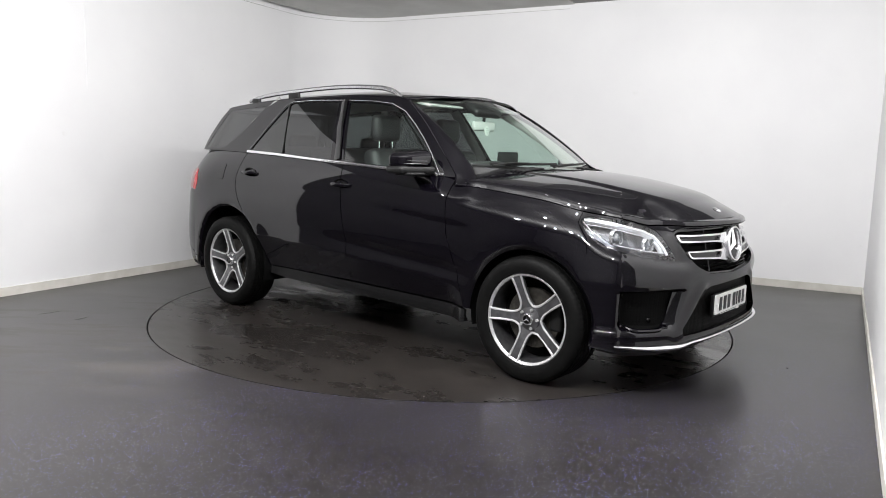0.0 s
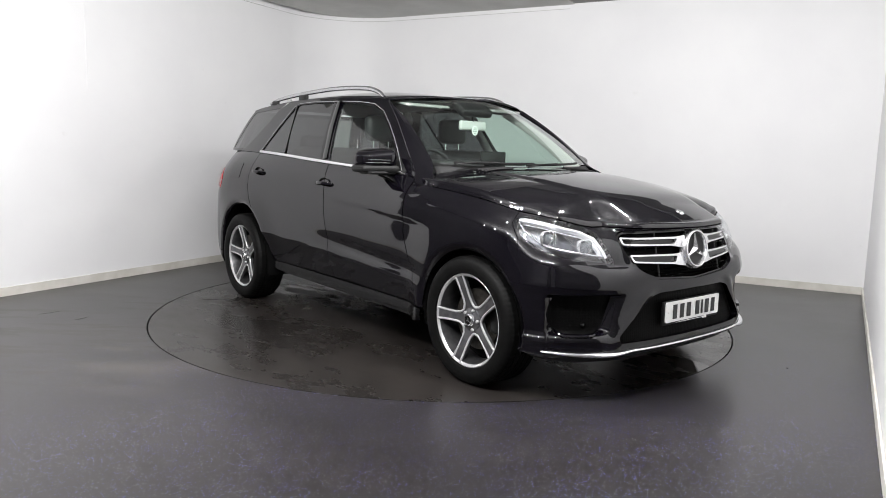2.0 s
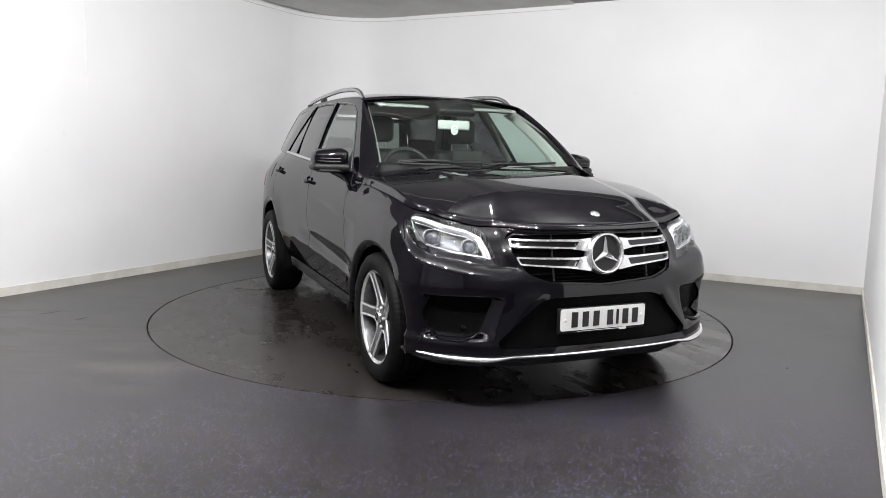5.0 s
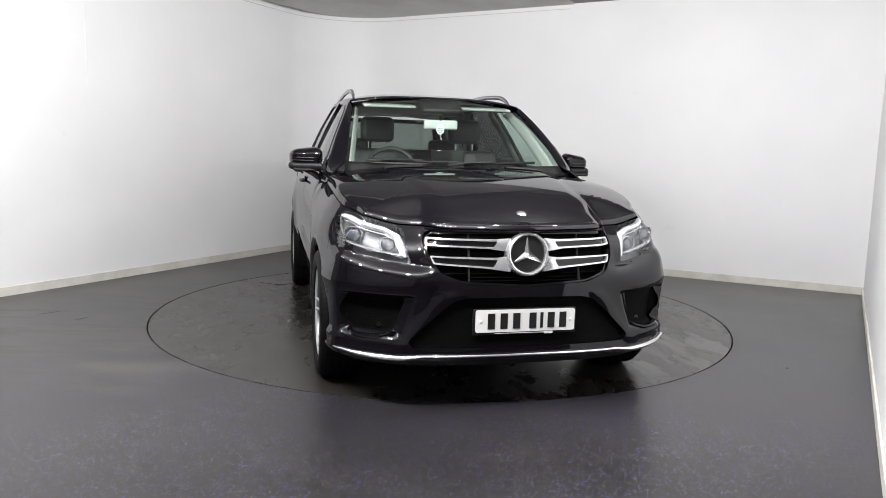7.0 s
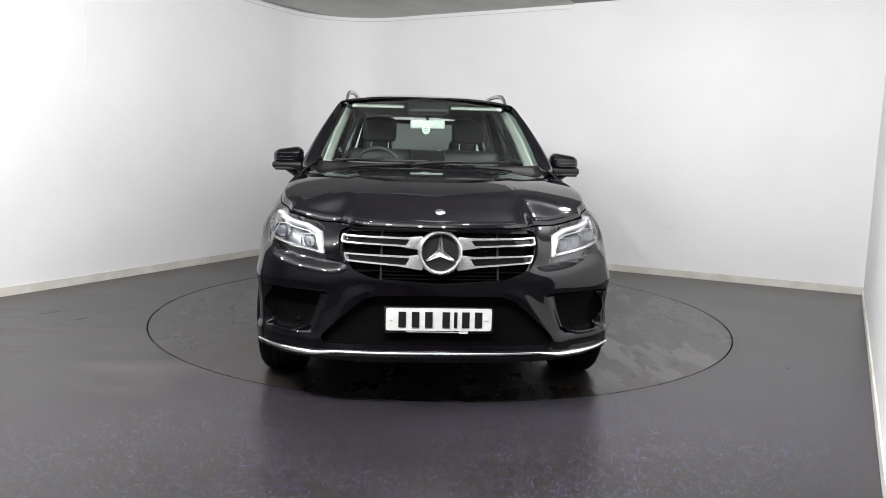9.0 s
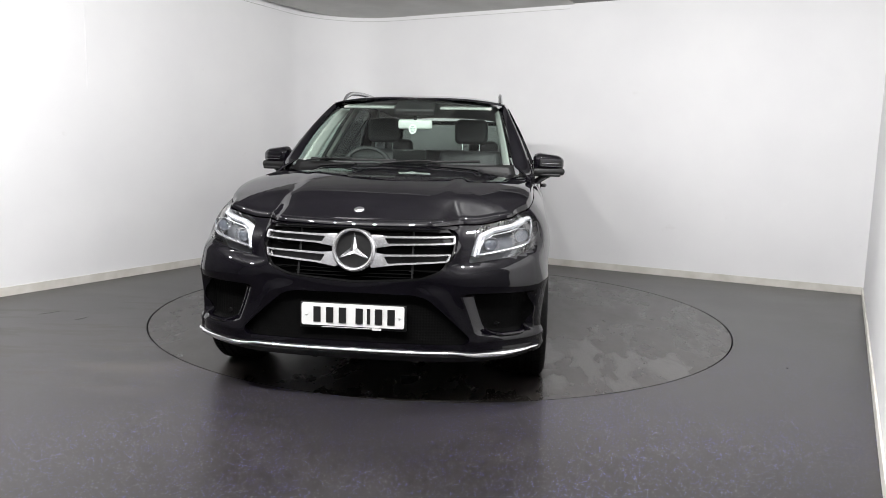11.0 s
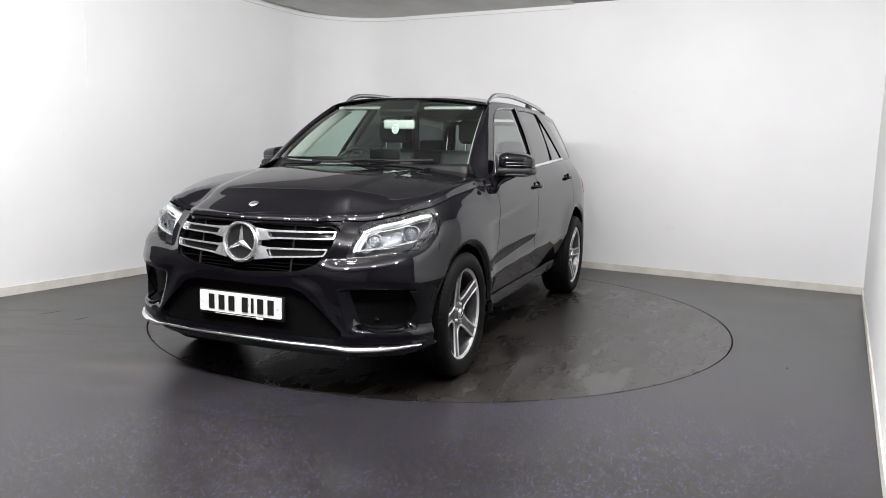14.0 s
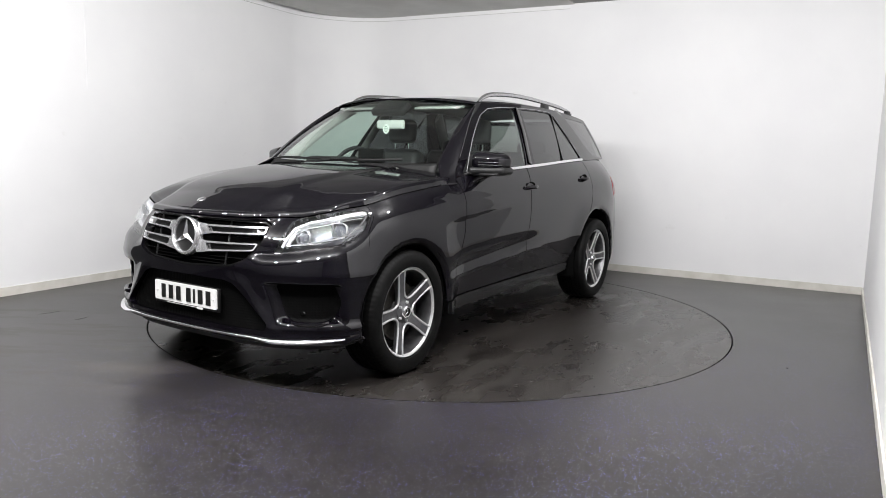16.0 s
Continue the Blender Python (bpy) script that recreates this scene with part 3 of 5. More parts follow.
BELT_Z = spline([-2.3, -1.36, -0.2, 0.5, 0.9], [1.262, 1.243, 1.186, 1.150, 1.130])
BELT_Y = spline([-2.3, -2.17, -1.8, -1.36, -1.0, -0.5, 0.0, 0.5, 0.9], [0.66, 0.715, 0.778, 0.826, 0.852, 0.873, 0.882, 0.882, 0.868])
ROWS_Z = [0.15, 0.20, 0.25, 0.30, 0.40, 0.50, 0.58, 0.66, 0.70, 0.74, 0.81, 0.87, 0.93, 1.0]
IN_MID = spline(ROWS_Z, [0.12, 0.08, 0.03, 0.006, 0.006, 0.008, 0.008, 0.010, 0.017, 0.024, 0.031, 0.037, 0.048, 0.11])
IN_LAMP = spline(ROWS_Z, [0.10, 0.07, 0.03, 0.006, 0.022, 0.029, 0.024, 0.022, 0.030, 0.048, 0.072, 0.094, 0.124, 0.172])
IN_CORNER = spline(ROWS_Z, [0.09, 0.06, 0.02, 0.002, 0.018, 0.014, 0.005, 0.003, 0.007, 0.015, 0.028, 0.036, 0.048, 0.07])
IN_FLANK = spline(ROWS_Z, [0.12, 0.08, 0.035, 0.012, 0.006, 0.006, 0.005, 0.003, 0.0015, 0.0, 0.0, 0.003, 0.010, 0.022])
IN_TAIL = spline(ROWS_Z + [1.08, 1.16, 1.27], [0.16, 0.12, 0.06, 0.03, 0.01, 0.0, 0.0, 0.004, 0.007, 0.01, 0.015, 0.02, 0.028, 0.045, 0.08, 0.13, 0.22])
S_MID, S_LAMP, S_CORNER, S_FLANK = 0.0, s_at(2.215, 0.58), s_at(1.97, 0.905), sx(1.55)
S_VENT = s_at(1.985, 0.90)
S_TAIL0, S_TAIL1 = sx(-1.75), s_at(-2.33, 0.66)
EDGE_Z = spline([0, fy(0.45), s_at(2.19, 0.66), s_at(2.05, 0.86), sx(1.80), sx(1.5), sx(1.2), sx(0.88), sx(0.7)], [0.919, 0.919, 0.919, 0.953, 0.979, 1.035, 1.068, 1.10, 1.13])


S_LOW0 = s_at(2.14, 0.557)
LAMP_LOW = spline([S_LOW0 - 0.2, S_LOW0, s_at(2.04, 0.74), s_at(1.909, 0.866), sx(1.80), sx(1.735)], [0.722, 0.736, 0.765, 0.808, 0.868, 0.93])


def inset(s, z):
    """How far the skin lies inside the outline at that height."""
    a = np.abs(s)
    w1, w2, w3 = sstep((a - S_MID) / (S_LAMP - S_MID)), sstep((a - S_LAMP) / (S_CORNER - S_LAMP)), sstep((a - S_CORNER) / (S_FLANK - S_CORNER))
    w4 = sstep((a - S_TAIL0) / (S_TAIL1 - S_TAIL0))
    o = IN_MID(z) * (1 - w1) + w1 * IN_LAMP(z)
    o = o * (1 - w2) + w2 * IN_CORNER(z)
    o = o * (1 - w3) + w3 * IN_FLANK(z)
    o = o * (1 - w4) + w4 * IN_TAIL(z)
    x = np.interp(a, S_OUT, OUT[:, 0])
    # wings swell over the wheels
    for hx, k in ((HUB_X, 0.018), (-HUB_X, 0.022)):
        d = np.hypot(x - hx, (z - HUB_Z) * 0.95)
        o = o - k * np.exp(-((d - 0.40) / 0.17) ** 2) * (np.abs(x) < 2.0) * sstep((1.05 - z) / 0.3)
    # the arch lips turn in towards the wheels
    for hx, ra in ((HUB_X, ARCH_F), (-HUB_X, ARCH_R)):
        d = np.hypot(x - hx, z - HUB_Z)
        o = o + 0.022 * np.clip(1 - (d - ra) / 0.042, 0, 1.3) ** 2 * (z > 0.30) * (np.abs(x) < 2.0)
    # shoulder of the bonnet wings
    top = EDGE_Z(a)
    curl = np.clip((z - (top - 0.16)) / 0.16, 0, 1.2)
    o = o + 0.07 * curl ** 2.2 * sstep((x - 0.75) / 0.35) * sstep((a - S_LAMP * 0.6) / 0.25)
    # the bumper rolls in under the headlights
    roll = np.clip((z - (LAMP_LOW(a) - 0.062)) / 0.062, 0, 1)
    o = o + 0.030 * roll ** 2 * sstep((a - S_LOW0 + 0.16) / 0.14) * (1 - sstep((a - sx(1.86)) / (sx(1.70) - sx(1.86)))) * (x > 1.5)
    # shoulder below the side windows
    yo = np.interp(a, S_OUT, OUT[:, 1])
    zb = BELT_Z(x)
    t = np.clip((z - 0.98) / (zb - 0.98), 0, 1.1)
    o = o + (1 - w4) * sstep((1.02 - x) / 0.16) * np.maximum(yo - BELT_Y(x) - 0.018, 0.01) * t ** 1.8
    # front bumper: a brow over the corner vents, a slanted cheek beside them and a lip below
    nose = (x > 1.7) * 1.0
    cheek = sstep((yo - (0.530 + (0.585 - z) * 0.42)) / 0.085)
    roofed = np.clip((0.592 - z) / 0.014, 0, 1) * np.clip((z - 0.385) / 0.020, 0, 1) * np.clip((S_VENT - a) / 0.030, 0, 1)
    o = o + nose * 0.040 * cheek * roofed
    fin = 0.40 + (0.59 - z) * 0.85
    o = o - nose * 0.012 * np.exp(-((yo - fin) / 0.05) ** 2) * sstep((z - 0.31) / 0.05) * sstep((0.63 - z) / 0.05)
    o = o - nose * 0.008 * np.exp(-((z - 0.632) / 0.035) ** 2) * sstep((yo - 0.45) / 0.2)
    o = o - nose * 0.012 * np.exp(-((z - 0.36) / 0.020) ** 2) * sstep((yo - 0.6) / 0.1)
    # the bonnet's lip overhangs the grille
    o = o - nose * 0.030 * sstep((z - 0.897) / 0.020) * (1 - sstep((yo - 0.36) / 0.26))
    # doors: the skin tucks under below a crease that climbs towards the back
    along = sstep((1.06 - x) / 0.20) * sstep((x + 1.32) / 0.12)
    crease = 0.528 + 0.045 * (0.88 - x)
    o = o + along * 0.32 * np.maximum(crease - z, 0)
    # a hollow above it that fades out half way along
    hollow = 0.570 + 0.085 * (0.9 - x)
    o = o + 0.024 * np.exp(-((z - hollow) / 0.048) ** 2) * sstep((x + 0.40) / 0.7) * sstep((1.14 - x) / 0.32)
    # a short crease below the handle, sharp in front and gone by the rear door
    ledge = 0.862 + 0.090 * (1.02 - x)
    fade = sstep((x + 0.08) / 0.7) * sstep((1.14 - x) / 0.24)
    under = ledge - 0.026 - z
    o = o + 0.011 * fade * np.where(under > 0, np.exp(-np.maximum(under, 0) / 0.07), 1 - sstep(-under / 0.045))
    return o


def skin(s, z):
    """The lower body: along the outline, at a height."""
    a, sg = np.abs(s), np.where(np.asarray(s) < 0, -1.0, 1.0)
    o = inset(s, z)
    x = np.interp(a, S_OUT, OUT[:, 0]) - np.interp(a, S_OUT, NRM[:, 0]) * o
    y = np.interp(a, S_OUT, OUT[:, 1]) - np.interp(a, S_OUT, NRM[:, 1]) * o
    return np.stack([x, y * sg, np.asarray(z, float) + 0 * x], -1)


def upper(x, z):
    """The glasshouse side, above the belt."""
    dz = z - BELT_Z(x)
    lean = 0.42
    y = BELT_Y(x) - lean * dz - 0.20 * np.maximum(dz, 0) ** 2
    return np.stack([x + 0 * z, y, z + 0 * x], -1)


def both(fn):
    return [fn(False), fn(True)]


def mirrored(half):
    """A whole outline from its left half, which runs from the middle to the middle."""
    return list(half) + [(-u, v) for u, v in reversed(half) if abs(u) > 1e-6]


def arc(cx, r, a0, a1, n=22):
    """Part of a wheel arch, in flank coordinates; degrees from forward, upward."""
    return [(sx(cx + r * math.cos(radians(a0 + (a1 - a0) * i / n))), HUB_Z + r * math.sin(radians(a0 + (a1 - a0) * i / n))) for i in range(n + 1)]


# -- front end --
HL = rounded([(s_at(2.14, 0.557), 0.738), (s_at(2.04, 0.74), 0.765), (s_at(1.909, 0.866), 0.808), (sx(1.80), 0.868), (sx(1.735), 0.948), (sx(1.775), 0.968), (s_at(2.03, 0.80), 0.945), (s_at(2.10, 0.68), 0.918), (s_at(2.12, 0.62), 0.894)], 0.02)
FOG = rounded([(s_at(2.185, 0.60), 0.585), (s_at(2.015, 0.888), 0.586), (s_at(1.985, 0.90), 0.49), (s_at(2.015, 0.886), 0.392), (s_at(2.15, 0.70), 0.38), (s_at(2.165, 0.655), 0.42)], 0.03)
GRILLE = rounded(mirrored([(0, 0.905), (fy(0.50), 0.902), (fy(0.54), 0.875), (fy(0.515), 0.78), (fy(0.44), 0.695), (fy(0.33), 0.655), (0, 0.636)]), 0.025)
LOWER = rounded(mirrored([(0, 0.588), (fy(0.30), 0.584), (fy(0.37), 0.566), (fy(0.46), 0.49), (fy(0.585), 0.372), (fy(0.57), 0.338), (0, 0.338)]), 0.02)
top_edge = [(s, float(EDGE_Z(s)) - 0.004) for s in np.linspace(0, sx(1.735), 26)]
seam = [(sx(1.735), 0.93), (sx(1.80), 0.85), (sx(1.815), 0.78), (sx(1.79), 0.70)]
a_seam = math.degrees(math.acos((1.79 - HUB_X) / ARCH_F))
front_half = top_edge + seam + arc(HUB_X, ARCH_F, a_seam, -8, 14) + [(sx(1.86), 0.285), (s_at(1.99, 0.9), 0.27), (s_at(2.235, 0.52), 0.275), (0, 0.285)]
mirror_list = lambda p: [(-u, v) for u, v in reversed(p)]
bumper = patch("front_bumper", mirrored(front_half), skin, PAINT, car, holes=[HL, mirror_list(HL), FOG, mirror_list(FOG), GRILLE, LOWER], step=0.014, flange=0.055)
patch("grille_backing", rounded(mirrored([(0, 0.915), (fy(0.555), 0.912), (fy(0.56), 0.85), (fy(0.45), 0.66), (0, 0.62)]), 0.02), skin, DARK, car, step=0.06, lift=-0.05)
patch("lower_grille_backing", rounded(mirrored([(0, 0.6), (fy(0.4), 0.6), (fy(0.62), 0.36), (fy(0.6), 0.325), (0, 0.325)]), 0.02), skin, BLACK_MESH, car, step=0.06, lift=-0.034)
for f in (False, True):
    vent = patch("air_vent", FOG, skin, BLACK_MESH, car, step=0.02, lift=-0.014, flange=0, flip=f, label="black plastic corner air vent")
    lip = [Vector(skin(a, b) * [1, -1 if f else 1, 1]) for a, b in zip(np.linspace(s_at(2.165, 0.665), s_at(2.02, 0.88), 15), 0.383 + 0.030 * np.abs(np.linspace(-1, 1, 15)) ** 4)]
    part("vent_lip", tube(lip, 0.015, 0.012, 8, taper=lambda t: min(1, 0.15 + 4 * min(t, 1 - t))), PAINT, vent)
    q = skin(s_at(2.14, 0.735), 0.427) * [1, -1 if f else 1, 1]
    bm = lathe([(0.0005, 0.006), (0.012, 0.005), (0.015, 0.0), (0.015, -0.02)], 16, axis="x")
    bmesh.ops.translate(bm, vec=Vector(q) - Vector((0.014, 0, 0)), verts=bm.verts)
    part("parking_sensor", bm, GLOSS_BLACK, vent)
patch("valance", mirrored([(0, 0.31), (s_at(2.235, 0.52), 0.31), (s_at(1.99, 0.9), 0.31), (sx(1.87), 0.30), (sx(1.88), 0.24), (s_at(2.05, 0.86), 0.215), (0, 0.205)]), skin, PLASTIC, car, step=0.05, lift=-0.03)
# chrome blade along the bottom of the bumper
blade_z = spline([0, 0.35, fy(0.50), fy(0.57), fy(0.62), fy(0.75), s_at(1.97, 0.905)], [0.302, 0.301, 0.301, 0.293, 0.288, 0.291, 0.303])
ends = s_at(1.972, 0.905)
path = [skin(s, float(blade_z(abs(s)))) + np.array([0.010, 0, 0]) for s in np.linspace(-ends, ends, 81)]
part("chrome_blade", tube(path, 0.016, 0.0125, 10, taper=lambda t: min(1, 0.35 + 5 * min(t, 1 - t)) * (0.62 + 0.6 * float(sstep((abs(t - 0.5) - 0.26) / 0.07)))), CHROME, car, "chrome strip along the lower bumper")

# grille: slats, four slotted silver bars, a ring badge
grille = patch("grille", GRILLE, skin, GLOSS_BLACK, car, holes=[rounded(mirrored([(0, 0.896), (fy(0.49), 0.893), (fy(0.525), 0.872), (fy(0.50), 0.785), (fy(0.43), 0.705), (fy(0.325), 0.666), (0, 0.647)]), 0.025)], step=0.04, lift=-0.012, flange=0.03, label="gloss black grille surround")
for z in (0.665, 0.682, 0.70, 0.735, 0.752, 0.81, 0.826, 0.885):
    w = 0.30 if z < 0.69 else 0.42
    part("slat", tube([skin(s, z) - np.array([0.03, 0, 0]) for s in np.linspace(-fy(w), fy(w), 15)], 0.012, 0.004, 6), GLOSS_BLACK, grille)
for y in (-0.29, 0.29):
    part("slat", tube([skin(fy(y), z) - np.array([0.022, 0, 0]) for z in np.linspace(0.66, 0.9, 6)], 0.004, 0.006, 6, up=(0, 1, 0)), PLASTIC, grille)
BAR_UP = [(fy(0.085), 0.876), (fy(0.16), 0.870), (fy(0.518), 0.870), (fy(0.514), 0.832), (fy(0.20), 0.824), (fy(0.085), 0.808)]
SLOT_UP = rounded([(fy(0.150), 0.859), (fy(0.508), 0.863), (fy(0.504), 0.839), (fy(0.170), 0.832)], 0.006, 2)
BAR_LO = [(fy(0.085), 0.790), (fy(0.16), 0.780), (fy(0.49), 0.785), (fy(0.472), 0.746), (fy(0.20), 0.728), (fy(0.085), 0.712)]
SLOT_LO = rounded([(fy(0.150), 0.769), (fy(0.480), 0.778), (fy(0.465), 0.753), (fy(0.170), 0.735)], 0.006, 2)
for f in (False, True):
    for bar, slot in ((BAR_UP, SLOT_UP), (BAR_LO, SLOT_LO)):
        patch("grille_bar", rounded(bar, 0.01, 3), skin, SILVER, grille, holes=[slot], step=0.02, lift=0.0, flange=0.03, flip=f, label="silver slotted grille bar", dome=0.004)
        patch("bar_insert", slot, skin, GLOSS_BLACK, grille, step=0.03, lift=-0.016, flange=0, flip=f)
BX, BZ = 2.252, 0.800
lean_badge = Matrix.Translation((BX, 0, BZ)) @ Matrix.Rotation(radians(-7), 4, "Y")
ring = [(0.089, -0.02), (0.089, 0.006), (0.093, 0.013), (0.099, 0.015), (0.106, 0.010), (0.110, 0.0), (0.112, -0.03)]
bm = lathe(ring, 64, axis="x")
bmesh.ops.transform(bm, matrix=lean_badge, verts=bm.verts)
part("badge_ring", bm, SILVER, grille, "silver ring badge on the grille")
bm = lathe([(0.0005, -0.006), (0.091, -0.008)], 48, axis="x")
bmesh.ops.transform(bm, matrix=lean_badge, verts=bm.verts)
part("badge_disc", bm, PLASTIC, grille)
bm = bmesh.new()
for k in range(3):
    a = radians(90 + 120 * k)
    tip, l, r = (0.084, 0), (0.004, 0.015), (0.004, -0.015)
    place = lambda u, v, c: lean_badge @ Vector((c, u * math.cos(a) - v * math.sin(a), u * math.sin(a) + v * math.cos(a)))
    c0 = bm.verts.new(place(0, 0, 0.016))
    t0, t1 = bm.verts.new(place(0.084, 0.003, -0.002)), bm.verts.new(place(0.084, -0.003, -0.002))
    t2 = bm.verts.new(place(0.083, 0, 0.003))
    l0, r0 = bm.verts.new(place(0.009, 0.0165, -0.002)), bm.verts.new(place(0.009, -0.0165, -0.002))
    for fc in ((c0, l0, t0, t2), (c0, t2, t1, r0), (t0, t1, t2)):
        bm.faces.new(fc)
part("badge_spokes", bm, CHROME, grille, smooth=False)

# plate with plain bars in place of the writing
PZ, PX = 0.470, 2.268
plate_place = lambda a, b, c: Vector((PX + c - 0.03 * (a / 0.26) ** 2 * 0.12, a, PZ + b))
bm = prism(rounded([(-0.26, -0.0555), (0.26, -0.0555), (0.26, 0.0555), (-0.26, 0.0555)], 0.012), 0.008, lambda a, b, c: plate_place(a, b, c - 0.008))
plate = part("number_plate", bm, PLATE_WHITE, car, "white front plate with plain black bars", smooth=False)
for y in (-0.195, -0.132, -0.082, -0.035, 0.050, 0.115, 0.180):
    w = 0.008 if y == -0.082 else 0.0185
    part("plate_bar", prism([(y - w, -0.039), (y + w, -0.039), (y + w, 0.039), (y - w, 0.039)], 0.0015, lambda a, b, c: plate_place(-a, b, c)), PLATE_BLACK, plate, smooth=False)
for y in (-0.235, 0.235):
    bm = lathe([(0.0005, 0.005), (0.006, 0.004), (0.008, 0.0)], 16, axis="x")
    bmesh.ops.translate(bm, vec=plate_place(y, 0, 0), verts=bm.verts)
    part("screw_cap", bm, PLATE_WHITE, plate)
part("plate_holder", rbox((0.02, 0.54, 0.13), (PX - 0.02, 0, PZ - 0.006), 0.006), PLASTIC, car)
part("holder_bar", prism([(-0.16, -0.064), (0.10, -0.064), (0.10, -0.061), (-0.16, -0.061)], 0.0015, lambda a, b, c: plate_place(a, b, c - 0.006)), PLATE_WHITE, plate, smooth=False)
part("holder_bar", prism([(0.10, -0.070), (0.145, -0.070), (0.145, -0.058), (0.10, -0.058)], 0.0015, lambda a, b, c: plate_place(a, b, c - 0.006)), PLATE_WHITE, plate, smooth=False)


# -- headlights --
def headlight(f):
    g = -1 if f else 1
    lamp = patch("headlight", HL, skin, LAMP_BOWL, car, step=0.035, lift=-0.075, flange=-0.07, flip=f, label="clear headlight with light guides and two projectors")
    patch("lens", HL, skin, CLEAR, lamp, step=0.02, lift=-0.001, flange=0, flip=f, label="clear curved headlight lens")
    # brow: the long light guide that bends down at the inner end
    brow = [(sx(1.79), 0.945), (s_at(2.00, 0.86), 0.922), (s_at(2.09, 0.73), 0.893), (s_at(2.135, 0.66), 0.862), (s_at(2.15, 0.62), 0.80), (s_at(2.15, 0.60), 0.755)]
    line = []
    for (a0, b0), (a1, b1) in zip(brow, brow[1:]):
        line += [skin(a0 + (a1 - a0) * t, b0 + (b1 - b0) * t) * [1, g, 1] for t in (0, 0.25, 0.5, 0.75)]
    line = [Vector(p) - Vector((0.022, 0.010 * g, 0)) for p in line]
    part("light_guide", tube(line, 0.0075, 0.0075, 8), LED_WHITE, lamp, "bright white light guide")
    part("brow_reflector", tube([p + Vector((-0.026, 0, -0.004)) for p in line], 0.022, 0.015, 8), BROW, lamp, "pale reflector behind the light guide")
    under = [p - Vector((0.006, 0, 0.026)) for p in line[:14]]
    part("light_guide", tube(under, 0.004, 0.003, 6), LED_WHITE, lamp)
    low = [skin(a, b) * [1, g, 1] for a, b in ((s_at(2.13, 0.60), 0.765), (s_at(2.03, 0.76), 0.79), (s_at(1.93, 0.87), 0.83), (sx(1.83), 0.885), (sx(1.78), 0.93))]
    part("chrome_trim", tube([Vector(p) - Vector((0.03, 0.012 * g, -0.004)) for p in low], 0.006, 0.004, 8), BARREL, lamp)
    for (xx, yy), z, r in (((2.10, 0.70), 0.820, 0.041), ((1.975, 0.865), 0.860, 0.044)):
        c = Vector(skin(s_at(xx, yy), z) * [1, g, 1]) - Vector((0.045, 0.020 * g, 0))
        turn = Matrix.Translation(c) @ Matrix.Rotation(radians(12 * g), 4, "Z")
        bm = lathe([(r * 0.95, -0.01), (r * 0.955, 0.009), (r * 0.975, 0.011), (r * 0.995, 0.009), (r * 1.0, -0.012)], 40, axis="x")
        for v in bm.verts:
            l = math.hypot(v.co.y, v.co.z)
            k = ((v.co.y / l) ** 4 + (v.co.z / l) ** 4) ** -0.2
            v.co.y, v.co.z = v.co.y * k, v.co.z * k * 0.92
        bmesh.ops.transform(bm, matrix=turn, verts=bm.verts)
        part("projector_ring", bm, SILVER, lamp)
        bm = lathe([(0.0005, 0.008), (r * 0.35, 0.006), (r * 0.65, 0.0), (r * 0.8, -0.012)], 24, axis="x")
        bmesh.ops.transform(bm, matrix=turn, verts=bm.verts)
        part("projector_lens", bm, PROJECTOR, lamp)
        # a stepped chrome fan beside the projector
        fan = bmesh.new()
        for k in range(5):
            rbox((0.020, 0.0045, r * (1.7 - 0.16 * k)), c + Vector((-0.012 - 0.004 * k, -(0.050 + 0.0075 * k) * g, -0.004)), 0.0015, 1, bm=fan)
        part("reflector", fan, CHROME, lamp, "stepped chrome reflector")
    base_line = [Vector(skin(a, b) * [1, g, 1]) - Vector((0.040, 0.016 * g, 0)) for a, b in zip(np.linspace(s_at(2.13, 0.62), s_at(1.95, 0.865), 9), np.linspace(0.772, 0.826, 9))]
    part("lower_reflector", tube(base_line, 0.016, 0.005, 8), SILVER, lamp)


both(headlight)


# -- bonnet --
BON_C = spline([0.8, 1.05, 1.4, 1.7, 1.9, 2.0, 2.1, 2.16, 2.21, 2.26], [1.212, 1.198, 1.168, 1.124, 1.086, 1.061, 1.032, 1.012, 0.993, 0.970])


def bonnet_z(x, y):
    y = np.abs(y)
    dome = 0.008 * (1 - sstep((y - (0.34 + 0.13 * (2.1 - x))) / 0.08)) * sstep((2.15 - x) / 0.3)
    return BON_C(x) - 0.008 * sstep((2.15 - x) / 0.3) - (0.062 + 0.050 * sstep((x - 1.4) / 0.6)) * (y / 0.85) ** 2.6 + dome


def bonnet_skin(x, y):
    """The bonnet, rolled down to meet the wings and the nose."""
    x, y = np.broadcast_arrays(np.asarray(x, float), np.asarray(y, float))
    p = np.stack([x, np.abs(y)], -1)
    near = OUT[: len(OUT) // 2]
    i = np.array([np.argmin(((near - q) ** 2).sum(1)) for q in p])
    rel = p - near[i]
    s = S_OUT[i] + (rel * tang[i]).sum(-1)
    zb = EDGE_Z(s)
    d = -(rel * NRM[i]).sum(-1) - inset(s, zb)
    # a tight lip, then a slope that meets the crown: gentle over the nose, steep along the wings
    wing = sstep((2.05 - x) / 0.38)
    u = d / 0.028
    lip = 0.024 * np.where(u < 0, 2.2 * u, 1 - (1 - np.clip(u, 0, 1)) ** 2.2)
    rise = lip + (0.65 + 0.82 * wing) * np.maximum(d, 0)
    crown = bonnet_z(x, y) - zb
    soft = 0.026 + 0.036 * (1 - wing)
    h = 0.5 * (rise + crown - np.sqrt((rise - crown) ** 2 + soft ** 2 * sstep(d / 0.04)))
    return np.stack([x, y, zb + h], -1)


